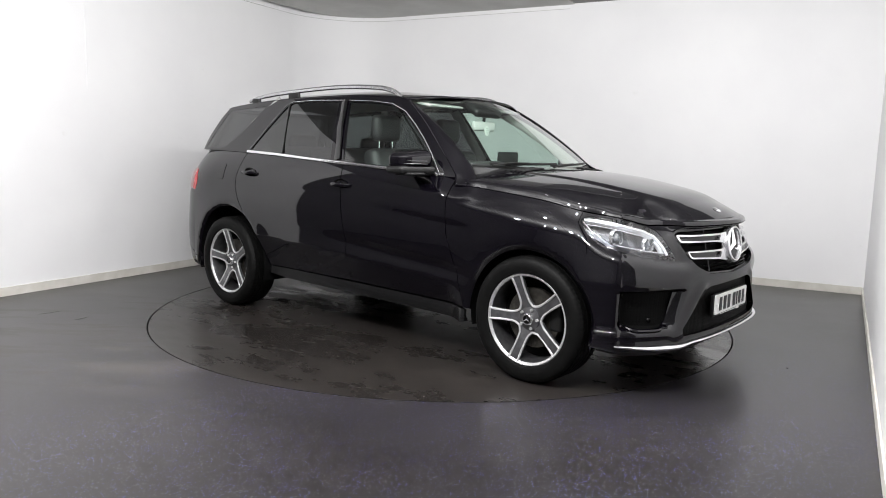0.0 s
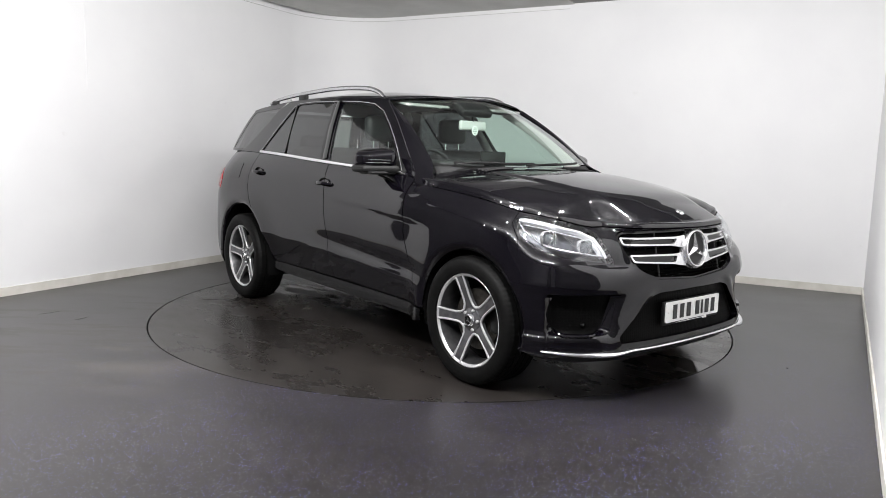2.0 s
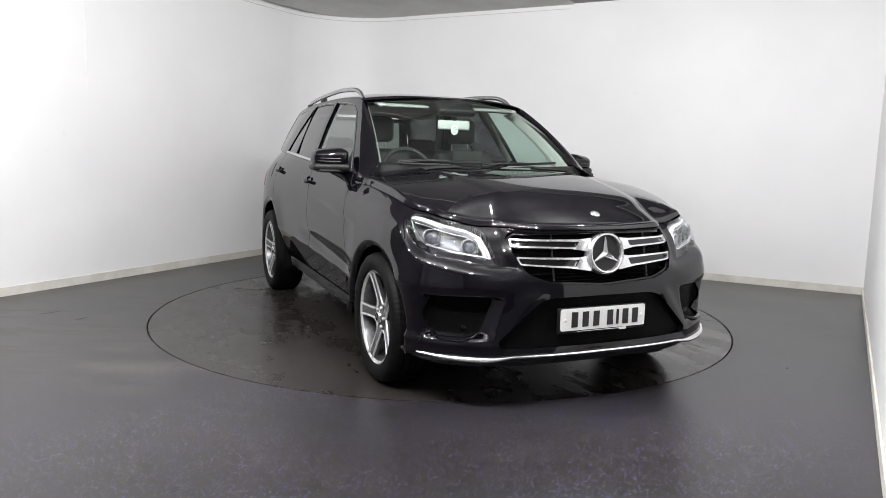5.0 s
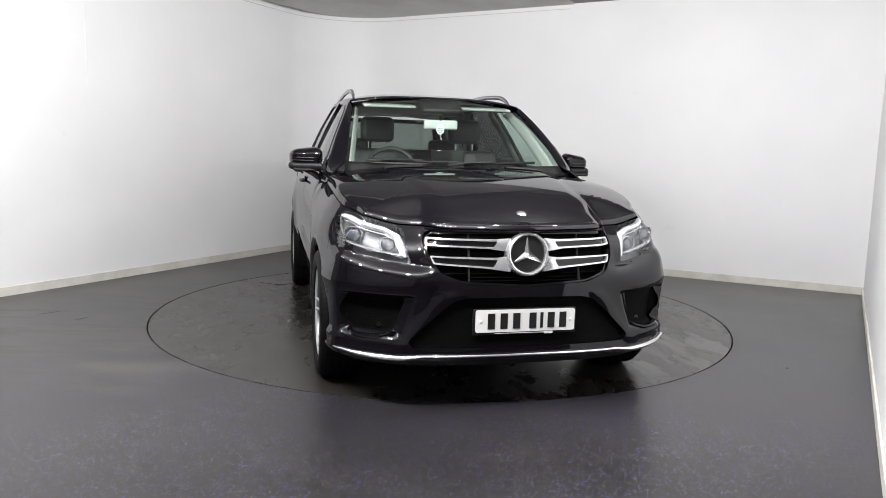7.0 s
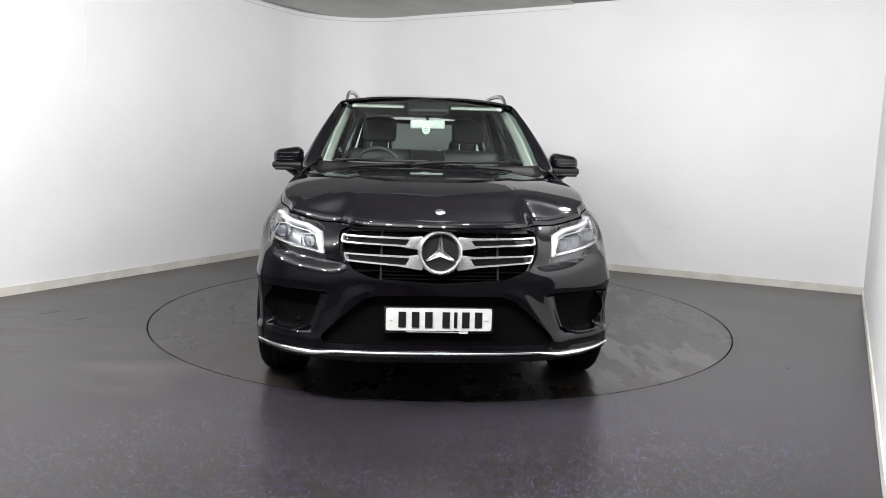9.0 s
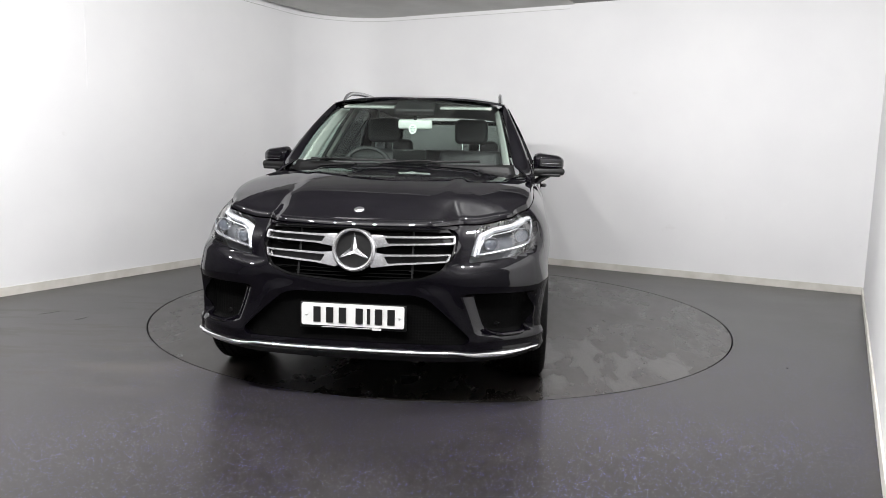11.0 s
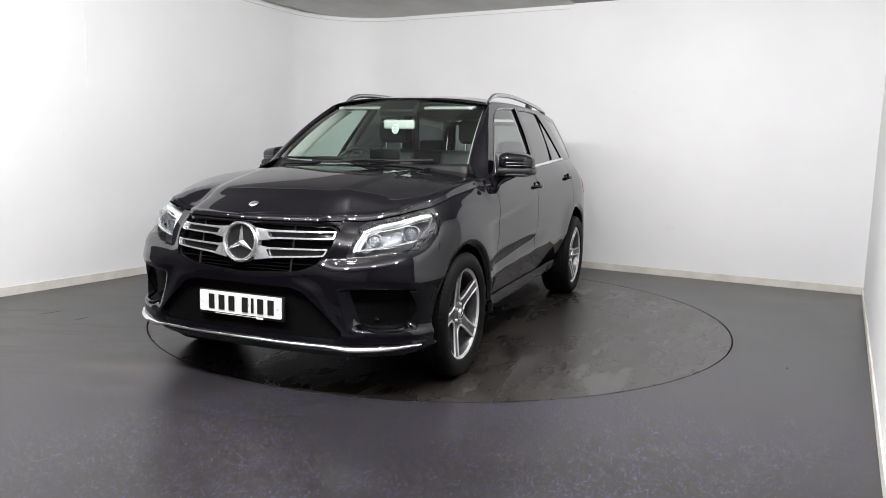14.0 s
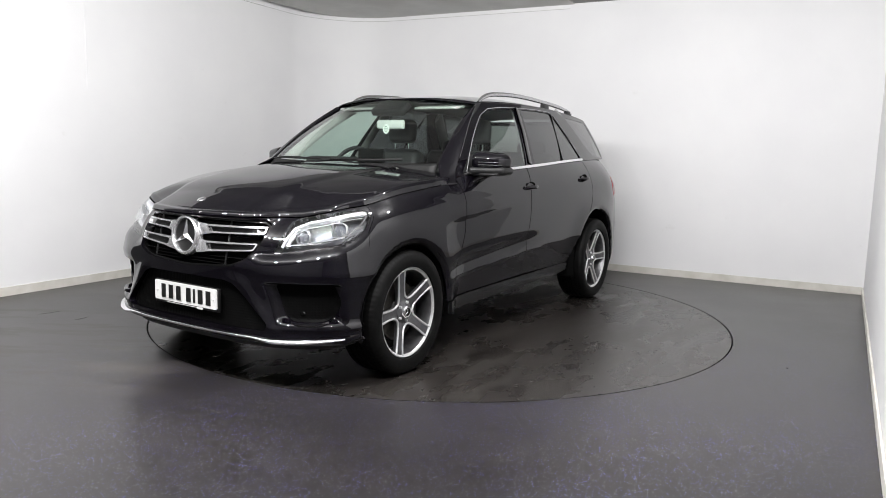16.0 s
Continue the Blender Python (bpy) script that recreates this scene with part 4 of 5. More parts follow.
rim_s = np.linspace(-sx(0.89), sx(0.89), 320)
rim = np.array([skin(s, float(EDGE_Z(abs(s)))) for s in rim_s])
rim_n = np.stack([np.interp(np.abs(rim_s), S_OUT, NRM[:, 0]), np.interp(np.abs(rim_s), S_OUT, NRM[:, 1]) * np.sign(rim_s)], 1)
rim_rows = np.concatenate([(rim[:, :2] - rim_n * d)[::1 if d < 0.03 else 2] for d in (0.004, 0.009, 0.015, 0.022, 0.030, 0.042, 0.058, 0.078)])
hood = patch("bonnet", [(p[0] - 0.001, p[1]) for p in rim], bonnet_skin, PAINT, car, step=0.018, flange=0.03, rows=rim_rows)
bm = lathe([(0.0005, 0.006), (0.02, 0.005), (0.026, 0.0), (0.026, -0.01)], 32)
bmesh.ops.transform(bm, matrix=Matrix.Translation((2.14, 0, float(bonnet_skin(np.array([2.14]), np.array([0.0]))[0, 2]) + 0.001)) @ Matrix.Rotation(radians(24), 4, "Y") @ Matrix.Rotation(radians(90), 4, "X"), verts=bm.verts)
part("bonnet_badge", bm, CHROME, hood, "small round chrome badge")
for g in (-1, 1):
    bm = bmesh.new()
    for k in range(3):
        yy = g * (0.34 + 0.0 * k)
        pts = [(1.03 + 0.035 * k, g * (0.28 + 0.03 * i), float(bonnet_z(1.03 + 0.035 * k, 0.28 + 0.03 * i)) + 0.004) for i in range(9)]
        tube(pts, 0.011, 0.006, 6, bm=bm)
    part("bonnet_vent", bm, PLASTIC, hood, "black slatted vent in the bonnet")


# -- wings, doors, quarters --
SEAM_A = [(0.852, 1.095), (0.842, 1.0), (0.862, 0.80), (0.935, 0.62), (0.985, 0.48), (1.005, 0.37)]


def fender(f):
    up = [(s, float(EDGE_Z(s)) - 0.004) for s in np.linspace(sx(1.732), sx(0.90), 14)]
    back = [(sx(x), z) for x, z in SEAM_A]
    a0 = math.degrees(math.acos(max(-1, (1.056 - HUB_X) / ARCH_F)))
    ob = patch("fender", up + back + [(sx(1.057), 0.365)] + arc(HUB_X, ARCH_F, 172, a_seam + 0.5, 26) + [(sx(1.812), 0.78), (sx(1.796), 0.85), (sx(1.732), 0.93)], skin, PAINT, car, step=0.021, flip=f)
    # filler by the door mirror, between wing and screen pillar
    return ob


def belt(x, dz=0.0):
    return (sx(x), float(BELT_Z(x)) + dz)


SEAM_B = [(-0.135, 1.10), (-0.10, 0.95), (-0.045, 0.70), (-0.03, 0.50), (-0.03, 0.385)]
REAR_EDGE = [(-1.37, 1.16), (-1.375, 1.05), (-1.365, 0.97), (-1.30, 0.875), (-1.225, 0.80)]


def door_handle(x, z, f, door):
    g = -1 if f else 1
    c = Vector(skin(sx(x), z) * [1, g, 1])
    bm = lathe([(0.0005, -0.012), (0.030, -0.010), (0.043, 0.000), (0.047, 0.004)], 32)
    bmesh.ops.scale(bm, vec=(1.55, 1.0, 0.85), verts=bm.verts)
    if f:
        bmesh.ops.scale(bm, vec=(1, -1, 1), verts=bm.verts)
    bmesh.ops.translate(bm, vec=c + Vector((0, -0.001 * g, 0)), verts=bm.verts)
    part("handle_cup", bm, GLOSS_BLACK, door)
    pts = [c + Vector((-0.095 + 0.19 * t, g * (0.006 + 0.034 * math.sin(math.pi * t) ** 0.5), 0.002)) for t in [i / 12 for i in range(13)]]
    part("door_handle", tube(pts, 0.008, 0.014, 10, taper=lambda t: 0.7 + 0.3 * math.sin(math.pi * t)), PAINT, door, "gloss black pull handle")


def doors(f):
    g = -1 if f else 1
    fr = [belt(x) for x in np.linspace(0.80, -0.15, 9)] + [(sx(x), z) for x, z in SEAM_B] + [(sx(0.4), 0.378)] + [(sx(x - 0.007), z) for x, z in reversed(SEAM_A)] + [(sx(0.84), 1.14)]
    front = patch("front_door", fr, skin, PAINT, car, step=0.017, flip=f)
    ra = [(sx(-HUB_X + (ARCH_R + 0.03) * math.cos(radians(a))), HUB_Z + (ARCH_R + 0.03) * math.sin(radians(a))) for a in (62, 52, 42, 32, 22, 12, 4)]
    rr = [belt(x) for x in np.linspace(-0.16, -1.36, 11)] + [(sx(x), z) for x, z in REAR_EDGE] + ra + [(sx(-0.99), 0.385)] + [(sx(x - 0.007), z) for x, z in reversed(SEAM_B)]
    rear = patch("rear_door", rr, skin, PAINT, car, step=0.019, flip=f)
    door_handle(-0.02 - 0.10, 1.045, f, front)
    door_handle(-1.20, 1.088, f, rear)
    ar = arc(-HUB_X, ARCH_R, 2, 176, 30)
    qp = [belt(x) for x in np.linspace(-1.37, -2.02, 7)] + [(s_at(-2.2, 0.80), 1.255), (s_at(-2.25, 0.76), 1.1), (s_at(-2.3, 0.70), 0.9), (s_at(-2.3, 0.70), 0.60), (s_at(-2.15, 0.85), 0.42), (sx(-2.0), 0.36), (sx(-1.89), 0.355)]
    qp += ar[::-1] + [(sx(-HUB_X + (ARCH_R + 0.024) * math.cos(radians(a))), HUB_Z + (ARCH_R + 0.024) * math.sin(radians(a))) for a in (6, 12, 22, 32, 42, 52, 62)] + [(sx(x - 0.007), z) for x, z in reversed(REAR_EDGE)]
    tail = rounded([(sx(-2.01), 0.915), (sx(-1.995), 0.99), (sx(-2.06), 1.09), (s_at(-2.14, 0.85), 1.105), (s_at(-2.27, 0.75), 1.08), (s_at(-2.27, 0.75), 0.93)], 0.015)
    quarter = patch("rear_quarter", qp, skin, PAINT, car, holes=[tail], step=0.03, flip=f)
    patch("tail_light", tail, skin, RED_LENS, car, step=0.03, lift=0.002, flange=0.02, flip=f, label="red wraparound tail light", dome=0.008)
    if f:
        flap = rounded([(sx(-1.56), 1.025), (sx(-1.80), 1.025), (sx(-1.82), 1.15), (sx(-1.58), 1.15)], 0.025)
        patch("fuel_flap", flap, skin, PAINT, quarter, step=0.03, lift=0.0025, flange=0.006, flip=f)
    # sill below the doors
    st = [(sx(1.03), 0.358), (sx(0.4), 0.368), (sx(-0.4), 0.374), (sx(-1.02), 0.378), (sx(-1.0), 0.325), (sx(-0.8), 0.30), (sx(1.0), 0.278), (sx(1.05), 0.29)]
    def sill_skin(u, v):
        q = skin(u, v)
        q[..., 1] += 0.32 * (0.378 - v)
        return q
    patch("side_sill", st, sill_skin, SILL, car, step=0.04, lift=0.002, flange=0.035, flip=f, label="black side sill")
    # chrome strip below the windows
    path = [Vector(upper(np.array([x]), np.array([float(BELT_Z(x)) + 0.010]))[0] * [1, g, 1]) + Vector((0, 0.004 * g, 0)) for x in np.linspace(0.76, -1.37, 40)]
    part("belt_trim", tube(path, 0.005, 0.0110, 8), CHROME, car, "chrome strip below the side windows")


both(fender)
both(doors)
# tailgate and rear bumper close the back
t0 = s_at(-2.3, 0.70)
patch("tailgate", [(u, v) for u, v in ((t0, 0.60), (S_END, 0.60), (S_END, 1.25), (t0, 1.25))], skin, PAINT, car, step=0.05)
patch("tailgate", [(u, v) for u, v in ((t0, 0.60), (S_END, 0.60), (S_END, 1.25), (t0, 1.25))], skin, PAINT, car, step=0.05, flip=True)
for f in (False, True):
    patch("rear_bumper", [(sx(-1.89), 0.352), (sx(-2.0), 0.352), (s_at(-2.15, 0.85), 0.412), (t0, 0.595), (S_END, 0.595), (S_END, 0.25), (sx(-1.86), 0.27)], skin, PAINT, car, step=0.04, flip=f)


# -- glasshouse --
ROOF_EDGE = spline([-2.02, -1.95, -1.5, -1.0, -0.5, 0.0, 0.18, 0.30], [1.612, 1.622, 1.654, 1.672, 1.676, 1.660, 1.644, 1.62])
WIN_F = rounded([(0.69, 1.165), (0.60, 1.270), (0.50, 1.362), (0.25, 1.545), (0.10, 1.600), (-0.10, 1.624), (-0.345, 1.636), (-0.165, 1.206)], 0.025)
WIN_R = rounded([(-0.455, 1.638), (-0.75, 1.645), (-1.0, 1.640), (-1.06, 1.615), (-1.335, 1.266), (-0.30, 1.214)], 0.02)
WIN_Q = rounded([(-1.35, 1.624), (-1.94, 1.600), (-2.14, 1.283), (-1.83, 1.274), (-1.75, 1.29), (-1.55, 1.42)], 0.03)


def house(f):
    g = -1 if f else 1
    top = [(x, float(ROOF_EDGE(x))) for x in np.linspace(0.255, -1.98, 26)]
    low = [(x, float(BELT_Z(x)) + 0.002) for x in np.linspace(-2.19, 0.86, 30)]
    frame_ = patch("side_frame", top + [(-2.06, 1.53), (-2.16, 1.36)] + low + [(0.66, 1.34), (0.46, 1.50)], upper, PAINT, car, holes=[WIN_F, WIN_R, WIN_Q], step=0.035, flange=0.02, flip=f)
    patch("side_window", WIN_F, upper, WINDSCREEN, car, step=0.06, lift=-0.006, flange=0, flip=f, label="clear front side window").visible_shadow = False
    patch("side_window", WIN_R, upper, TINTED, car, step=0.06, lift=-0.006, flange=0, flip=f, label="dark tinted rear door window").visible_shadow = False
    patch("quarter_window", WIN_Q, upper, TINTED, car, step=0.06, lift=-0.002, flange=0, flip=f, label="dark tinted quarter window").visible_shadow = False
    a, b = upper(np.array([-1.045]), np.array([1.635]))[0], upper(np.array([-0.885]), np.array([1.25]))[0]
    part("window_divider", tube([Vector(a * [1, g, 1]), Vector(b * [1, g, 1])], 0.012, 0.006, 6, up=(0, 1, 0)), GLOSS_BLACK, car)
    # thin bright trim round the door windows
    pts = [Vector(upper(np.array([x]), np.array([z]))[0] * [1, g, 1]) + Vector((0, 0.002 * g, 0)) for x, z in ((0.715, 1.160), (0.610, 1.278), (0.505, 1.374), (0.38, 1.470), (0.25, 1.556), (0.10, 1.611), (-0.10, 1.633), (-0.36, 1.646), (-0.75, 1.655), (-1.0, 1.650), (-1.075, 1.622), (-1.20, 1.460), (-1.352, 1.262))]
    part("window_trim", tube(pts, 0.0035, 0.0035, 6, up=(0, 1, 0)), RAIL_SILVER, car, "thin satin trim round the side windows")
    # door frame edges: a thin bright lip behind the front window
    pts = [Vector(upper(np.array([x]), np.array([z]))[0] * [1, g, 1]) + Vector((0, 0.003 * g, 0)) for x, z in ((-0.40, 1.642), (-0.33, 1.45), (-0.235, 1.212))]
    part("pillar_cover", tube(pts, 0.040, 0.004, 8, up=(0, g, 0)), GLOSS_BLACK, car)


both(house)


def sheet(name, cols, rows_, fn, material, label="", thick=0.006, parent=None):
    bm = bmesh.new()
    vs = [[bm.verts.new(fn(i / (cols - 1), k / (rows_ - 1))) for k in range(rows_)] for i in range(cols)]
    for i in range(cols - 1):
        for k in range(rows_ - 1):
            bm.faces.new((vs[i][k], vs[i][k + 1], vs[i + 1][k + 1], vs[i + 1][k]))
    ob = part(name, bm, material, parent or car, label, angle=70)
    if thick:
        so = ob.modifiers.new("thickness", "SOLIDIFY")
        so.thickness, so.offset = thick, 0
    return ob


def screen(u, v, w=1.0):
    """The windscreen: u across, v from bottom to top."""
    q = (2 * u - 1)
    k = abs(q) ** 2
    bx, by, bz = 1.03 - 0.18 * k, 0.735 * q * w, 1.207 + 0.014 * k
    tx, ty, tz = 0.37 - 0.135 * k, 0.615 * q * w, 1.668 - 0.052 * k
    bulge = 0.022 * 4 * v * (1 - v)
    return Vector((bx + (tx - bx) * v + bulge * 0.55, by + (ty - by) * v, bz + (tz - bz) * v + bulge))


sheet("windscreen", 33, 17, screen, WINDSCREEN, "clear curved windscreen", 0).visible_shadow = False


def roof_pt(u, v):
    """The roof: u along from the screen back, v across."""
    q = 2 * v - 1
    k = q * q
    x0 = 0.37 - 0.135 * k
    x = x0 + (-1.99 - x0) * u
    ye = float(upper(np.array([x]), np.array([float(ROOF_EDGE(x))]))[0][1]) if x < 0.25 else 0.64
    ze = float(ROOF_EDGE(x))
    zc = float(ROOF_MID(x))
    return Vector((x, q * ye, ze + (zc - ze) * (1 - abs(q) ** 3.2)))


ROOF_MID = spline([-1.99, -1.5, -1.0, -0.5, -0.2, 0.1, 0.25, 0.37], [1.665, 1.708, 1.731, 1.736, 1.728, 1.70, 1.685, 1.668])
sheet("roof", 40, 41, roof_pt, PAINT, "", 0.01)


def pillar(f):
    g = -1 if f else 1

    ea = Vector(skin(sx(1.05), float(EDGE_Z(sx(1.05))) - 0.004))
    eb = Vector(skin(sx(0.86), 1.085))
    c0 = screen(1.0, 0.0)
    inner_pts = [(-0.40, ea), (-0.20, ea.lerp(c0, 0.52) + Vector((0.0, 0.0, 0.008))), (0.0, c0)] + [(t, screen(1.0, t)) for t in (0.2, 0.4, 0.6, 0.8, 1.0)]
    outer_pts = [(-0.40, eb), (-0.20, Vector(upper(np.array([0.85]), np.array([1.135]))[0])), (0.0, Vector(upper(np.array([0.79]), np.array([1.200]))[0])),
                 (0.2, Vector(upper(np.array([0.685]), np.array([1.295]))[0])), (0.4, Vector(upper(np.array([0.58]), np.array([1.385]))[0])),
                 (0.6, Vector(upper(np.array([0.475]), np.array([1.47]))[0])), (0.8, Vector(upper(np.array([0.365]), np.array([1.548]))[0])), (1.0, Vector(upper(np.array([0.25]), np.array([1.622]))[0]))]
    fi = [spline([t for t, _ in inner_pts], [p[k] for _, p in inner_pts]) for k in range(3)]
    fo = [spline([t for t, _ in outer_pts], [p[k] for _, p in outer_pts]) for k in range(3)]

    def fn(u, v):
        w = -0.40 + 1.40 * v
        a = Vector([float(q(w)) for q in fi])
        b = Vector([float(q(w)) for q in fo])
        p = a.lerp(b, u)
        swell = 0.014 * float(sstep((w + 0.40) / 0.5))
        p = p + Vector((0.5, 0.7, 0.5)).normalized() * swell * 4 * u * (1 - u)
        return Vector((p.x, p.y * g, p.z))
    ob = sheet("screen_pillar", 11, 36, fn, PAINT, "", 0.01)

    def inner(u, v):
        p = screen(0.985 - 0.030 * u, v)
        return Vector((p.x - 0.03 - 0.12 * u, p.y * g, p.z - 0.02 - 0.02 * u))
    sheet("pillar_trim", 4, 16, inner, TRIM_GREY, "pale grey inner pillar trim", 0.006)


both(pillar)


# scuttle tray and wipers under the screen
def scuttle(u, v):
    p = screen(u, 0.0)
    q = Vector((0.93 if abs(2 * u - 1) > 0.9 else 1.065 - 0.17 * (2 * u - 1) ** 2, p.y * 1.03, 0))
    q.z = float(bonnet_z(q.x, q.y)) - 0.012
    r = p.lerp(q, v)
    return r - Vector((0, 0, 0.010))


sheet("scuttle", 25, 5, scuttle, PLASTIC, "black plastic scuttle tray", 0.008)
for y0, y1 in ((-0.10, 0.52), (-0.62, -0.02)):
    pts = [screen(0.5 + (y0 + (y1 - y0) * t) / 1.47, 0.002 + 0.02 * t) + Vector((0.022, 0, 0.006)) for t in [i / 14 for i in range(15)]]
    wiper = part("wiper", tube(pts, 0.006, 0.008, 8), PLASTIC, car, "black wiper blade")
    base = pts[0] + Vector((0.035, -0.02, -0.012))
    part("wiper_arm", tube([base, pts[0].lerp(pts[7], 0.4) + Vector((0.020, 0, 0.004)), pts[7] + Vector((0.006, 0, 0.007))], 0.008, 0.005, 8), PLASTIC, wiper)


# roof rails
def rail(f):
    g = -1 if f else 1
    zz = spline([-1.72, -1.60, -1.1, -0.57, -0.1, 0.06, 0.13], [1.670, 1.697, 1.733, 1.747, 1.727, 1.692, 1.652])
    yy = spline([-1.72, -0.57, 0.13], [0.545, 0.575, 0.60])
    xs_ = [0.13, 0.115, 0.10, 0.08, 0.06, 0.03, 0.0, -0.05, -0.1] + list(np.linspace(-0.2, -1.6, 24)) + [-1.66, -1.69, -1.72]
    ob = part("roof_rail", tube([(x, g * float(yy(x)), float(zz(x)) + 0.004) for x in xs_], 0.017, 0.014, 12, up=(0, 1, 0), taper=lambda t: 0.75 + 0.25 * min(1, 6 * t, 6 * (1 - t))), RAIL_SILVER, car, "satin silver roof rail")
    part("rail_foot", rbox((0.13, 0.03, 0.06), (-1.10, g * 0.56, float(zz(-1.1)) - 0.033), 0.012), PLASTIC, ob, "black rail foot")
    part("rail_foot", rbox((0.10, 0.03, 0.05), (-1.62, g * 0.55, float(zz(-1.62)) - 0.02), 0.012), PLASTIC, ob, "black rail foot")


both(rail)


# door mirrors
def mirror(f):
    g = -1 if f else 1
    bm = rbox((0.155, 0.225, 0.150), (0, 0, 0.012), 0.055, 7)
    for v in bm.verts:
        k = (v.co.x + 0.0775) / 0.155
        v.co.y *= 1 - 0.10 * k
        v.co.z *= 1 - 0.22 * k
        if v.co.z > 0:
            v.co.z *= 1 - 0.36 * ((v.co.y + 0.12) / 0.24) ** 1.6
        v.co.x += -0.05 * (v.co.y / 0.12)
    for v in bm.verts:
        v.co.y *= g
    bmesh.ops.translate(bm, vec=(0.575, g * 0.972, 1.224), verts=bm.verts)
    ob = part("door_mirror", bm, PAINT, car, "gloss black door mirror")
    # two bright lines round the indicator, on the front of the cap
    for dz in (0.004, -0.014):
        pts = []
        for y in np.linspace(-0.045, 0.098, 16):
            bend = 0.055 - math.sqrt(max(0.055 ** 2 - max(y - 0.045, 0) ** 2, 0))
            pts.append(Vector((0.575 + 0.0775 - 0.05 * y / 0.12 - bend + 0.0005, g * (0.972 + y), 1.224 + dz)))
        part("indicator_strip", tube(pts, 0.0018, 0.0018, 6), BARREL, ob, "bright indicator strip")
    lower = rbox((0.150, 0.222, 0.050), (0, 0, 0), 0.022, 4)
    for v in lower.verts:
        v.co.x += -0.05 * (v.co.y / 0.12)
        v.co.y *= g
    bmesh.ops.translate(lower, vec=(0.575, g * 0.974, 1.172), verts=lower.verts)
    part("mirror_shell", lower, PLASTIC, ob, "black plastic lower mirror shell")
    part("mirror_base", rbox((0.15, 0.20, 0.020), (0.585, g * 0.955, 1.148), 0.009, 3), PLASTIC, ob)
    part("mirror_foot", tube([(0.66, g * 0.875, 1.085), (0.64, g * 0.91, 1.115), (0.60, g * 0.96, 1.143)], 0.045, 0.016, 10), GLOSS_BLACK, ob)
    part("mirror_glass", rbox((0.006, 0.17, 0.105), (0.493, g * 0.985, 1.213), 0.002, 2), MIRROR, ob)
    # black triangle where the mirror meets the window
    pl = [(0.76, 1.158), (0.60, 1.168), (0.575, 1.275), (0.60, 1.285)]
    patch("mirror_triangle", rounded(pl, 0.01), upper, PLASTIC, car, step=0.05, lift=0.0015, flip=f)


both(mirror)

# rear glass and tailgate frame
REAR_WIN = lambda u, v: Vector((-2.18 + 0.20 * v, (2 * u - 1) * (0.66 - 0.10 * v), 1.25 + 0.365 * v))
sheet("rear_window", 9, 7, REAR_WIN, glass("rear_glass", (0.27, 0.29, 0.28)), "tinted rear window", 0).visible_shadow = False
for u0, u1 in ((0.0, 0.07), (0.93, 1.0)):
    sheet("tailgate_frame", 3, 7, lambda u, v: REAR_WIN(u0 + (u1 - u0) * u, v) + Vector((-0.01, 0, 0)), PAINT, "", 0.02)
sheet("tailgate_frame", 9, 3, lambda u, v: REAR_WIN(u, 0.90 + 0.08 * v) + Vector((-0.01, 0, 0)), PAINT, "", 0.02)


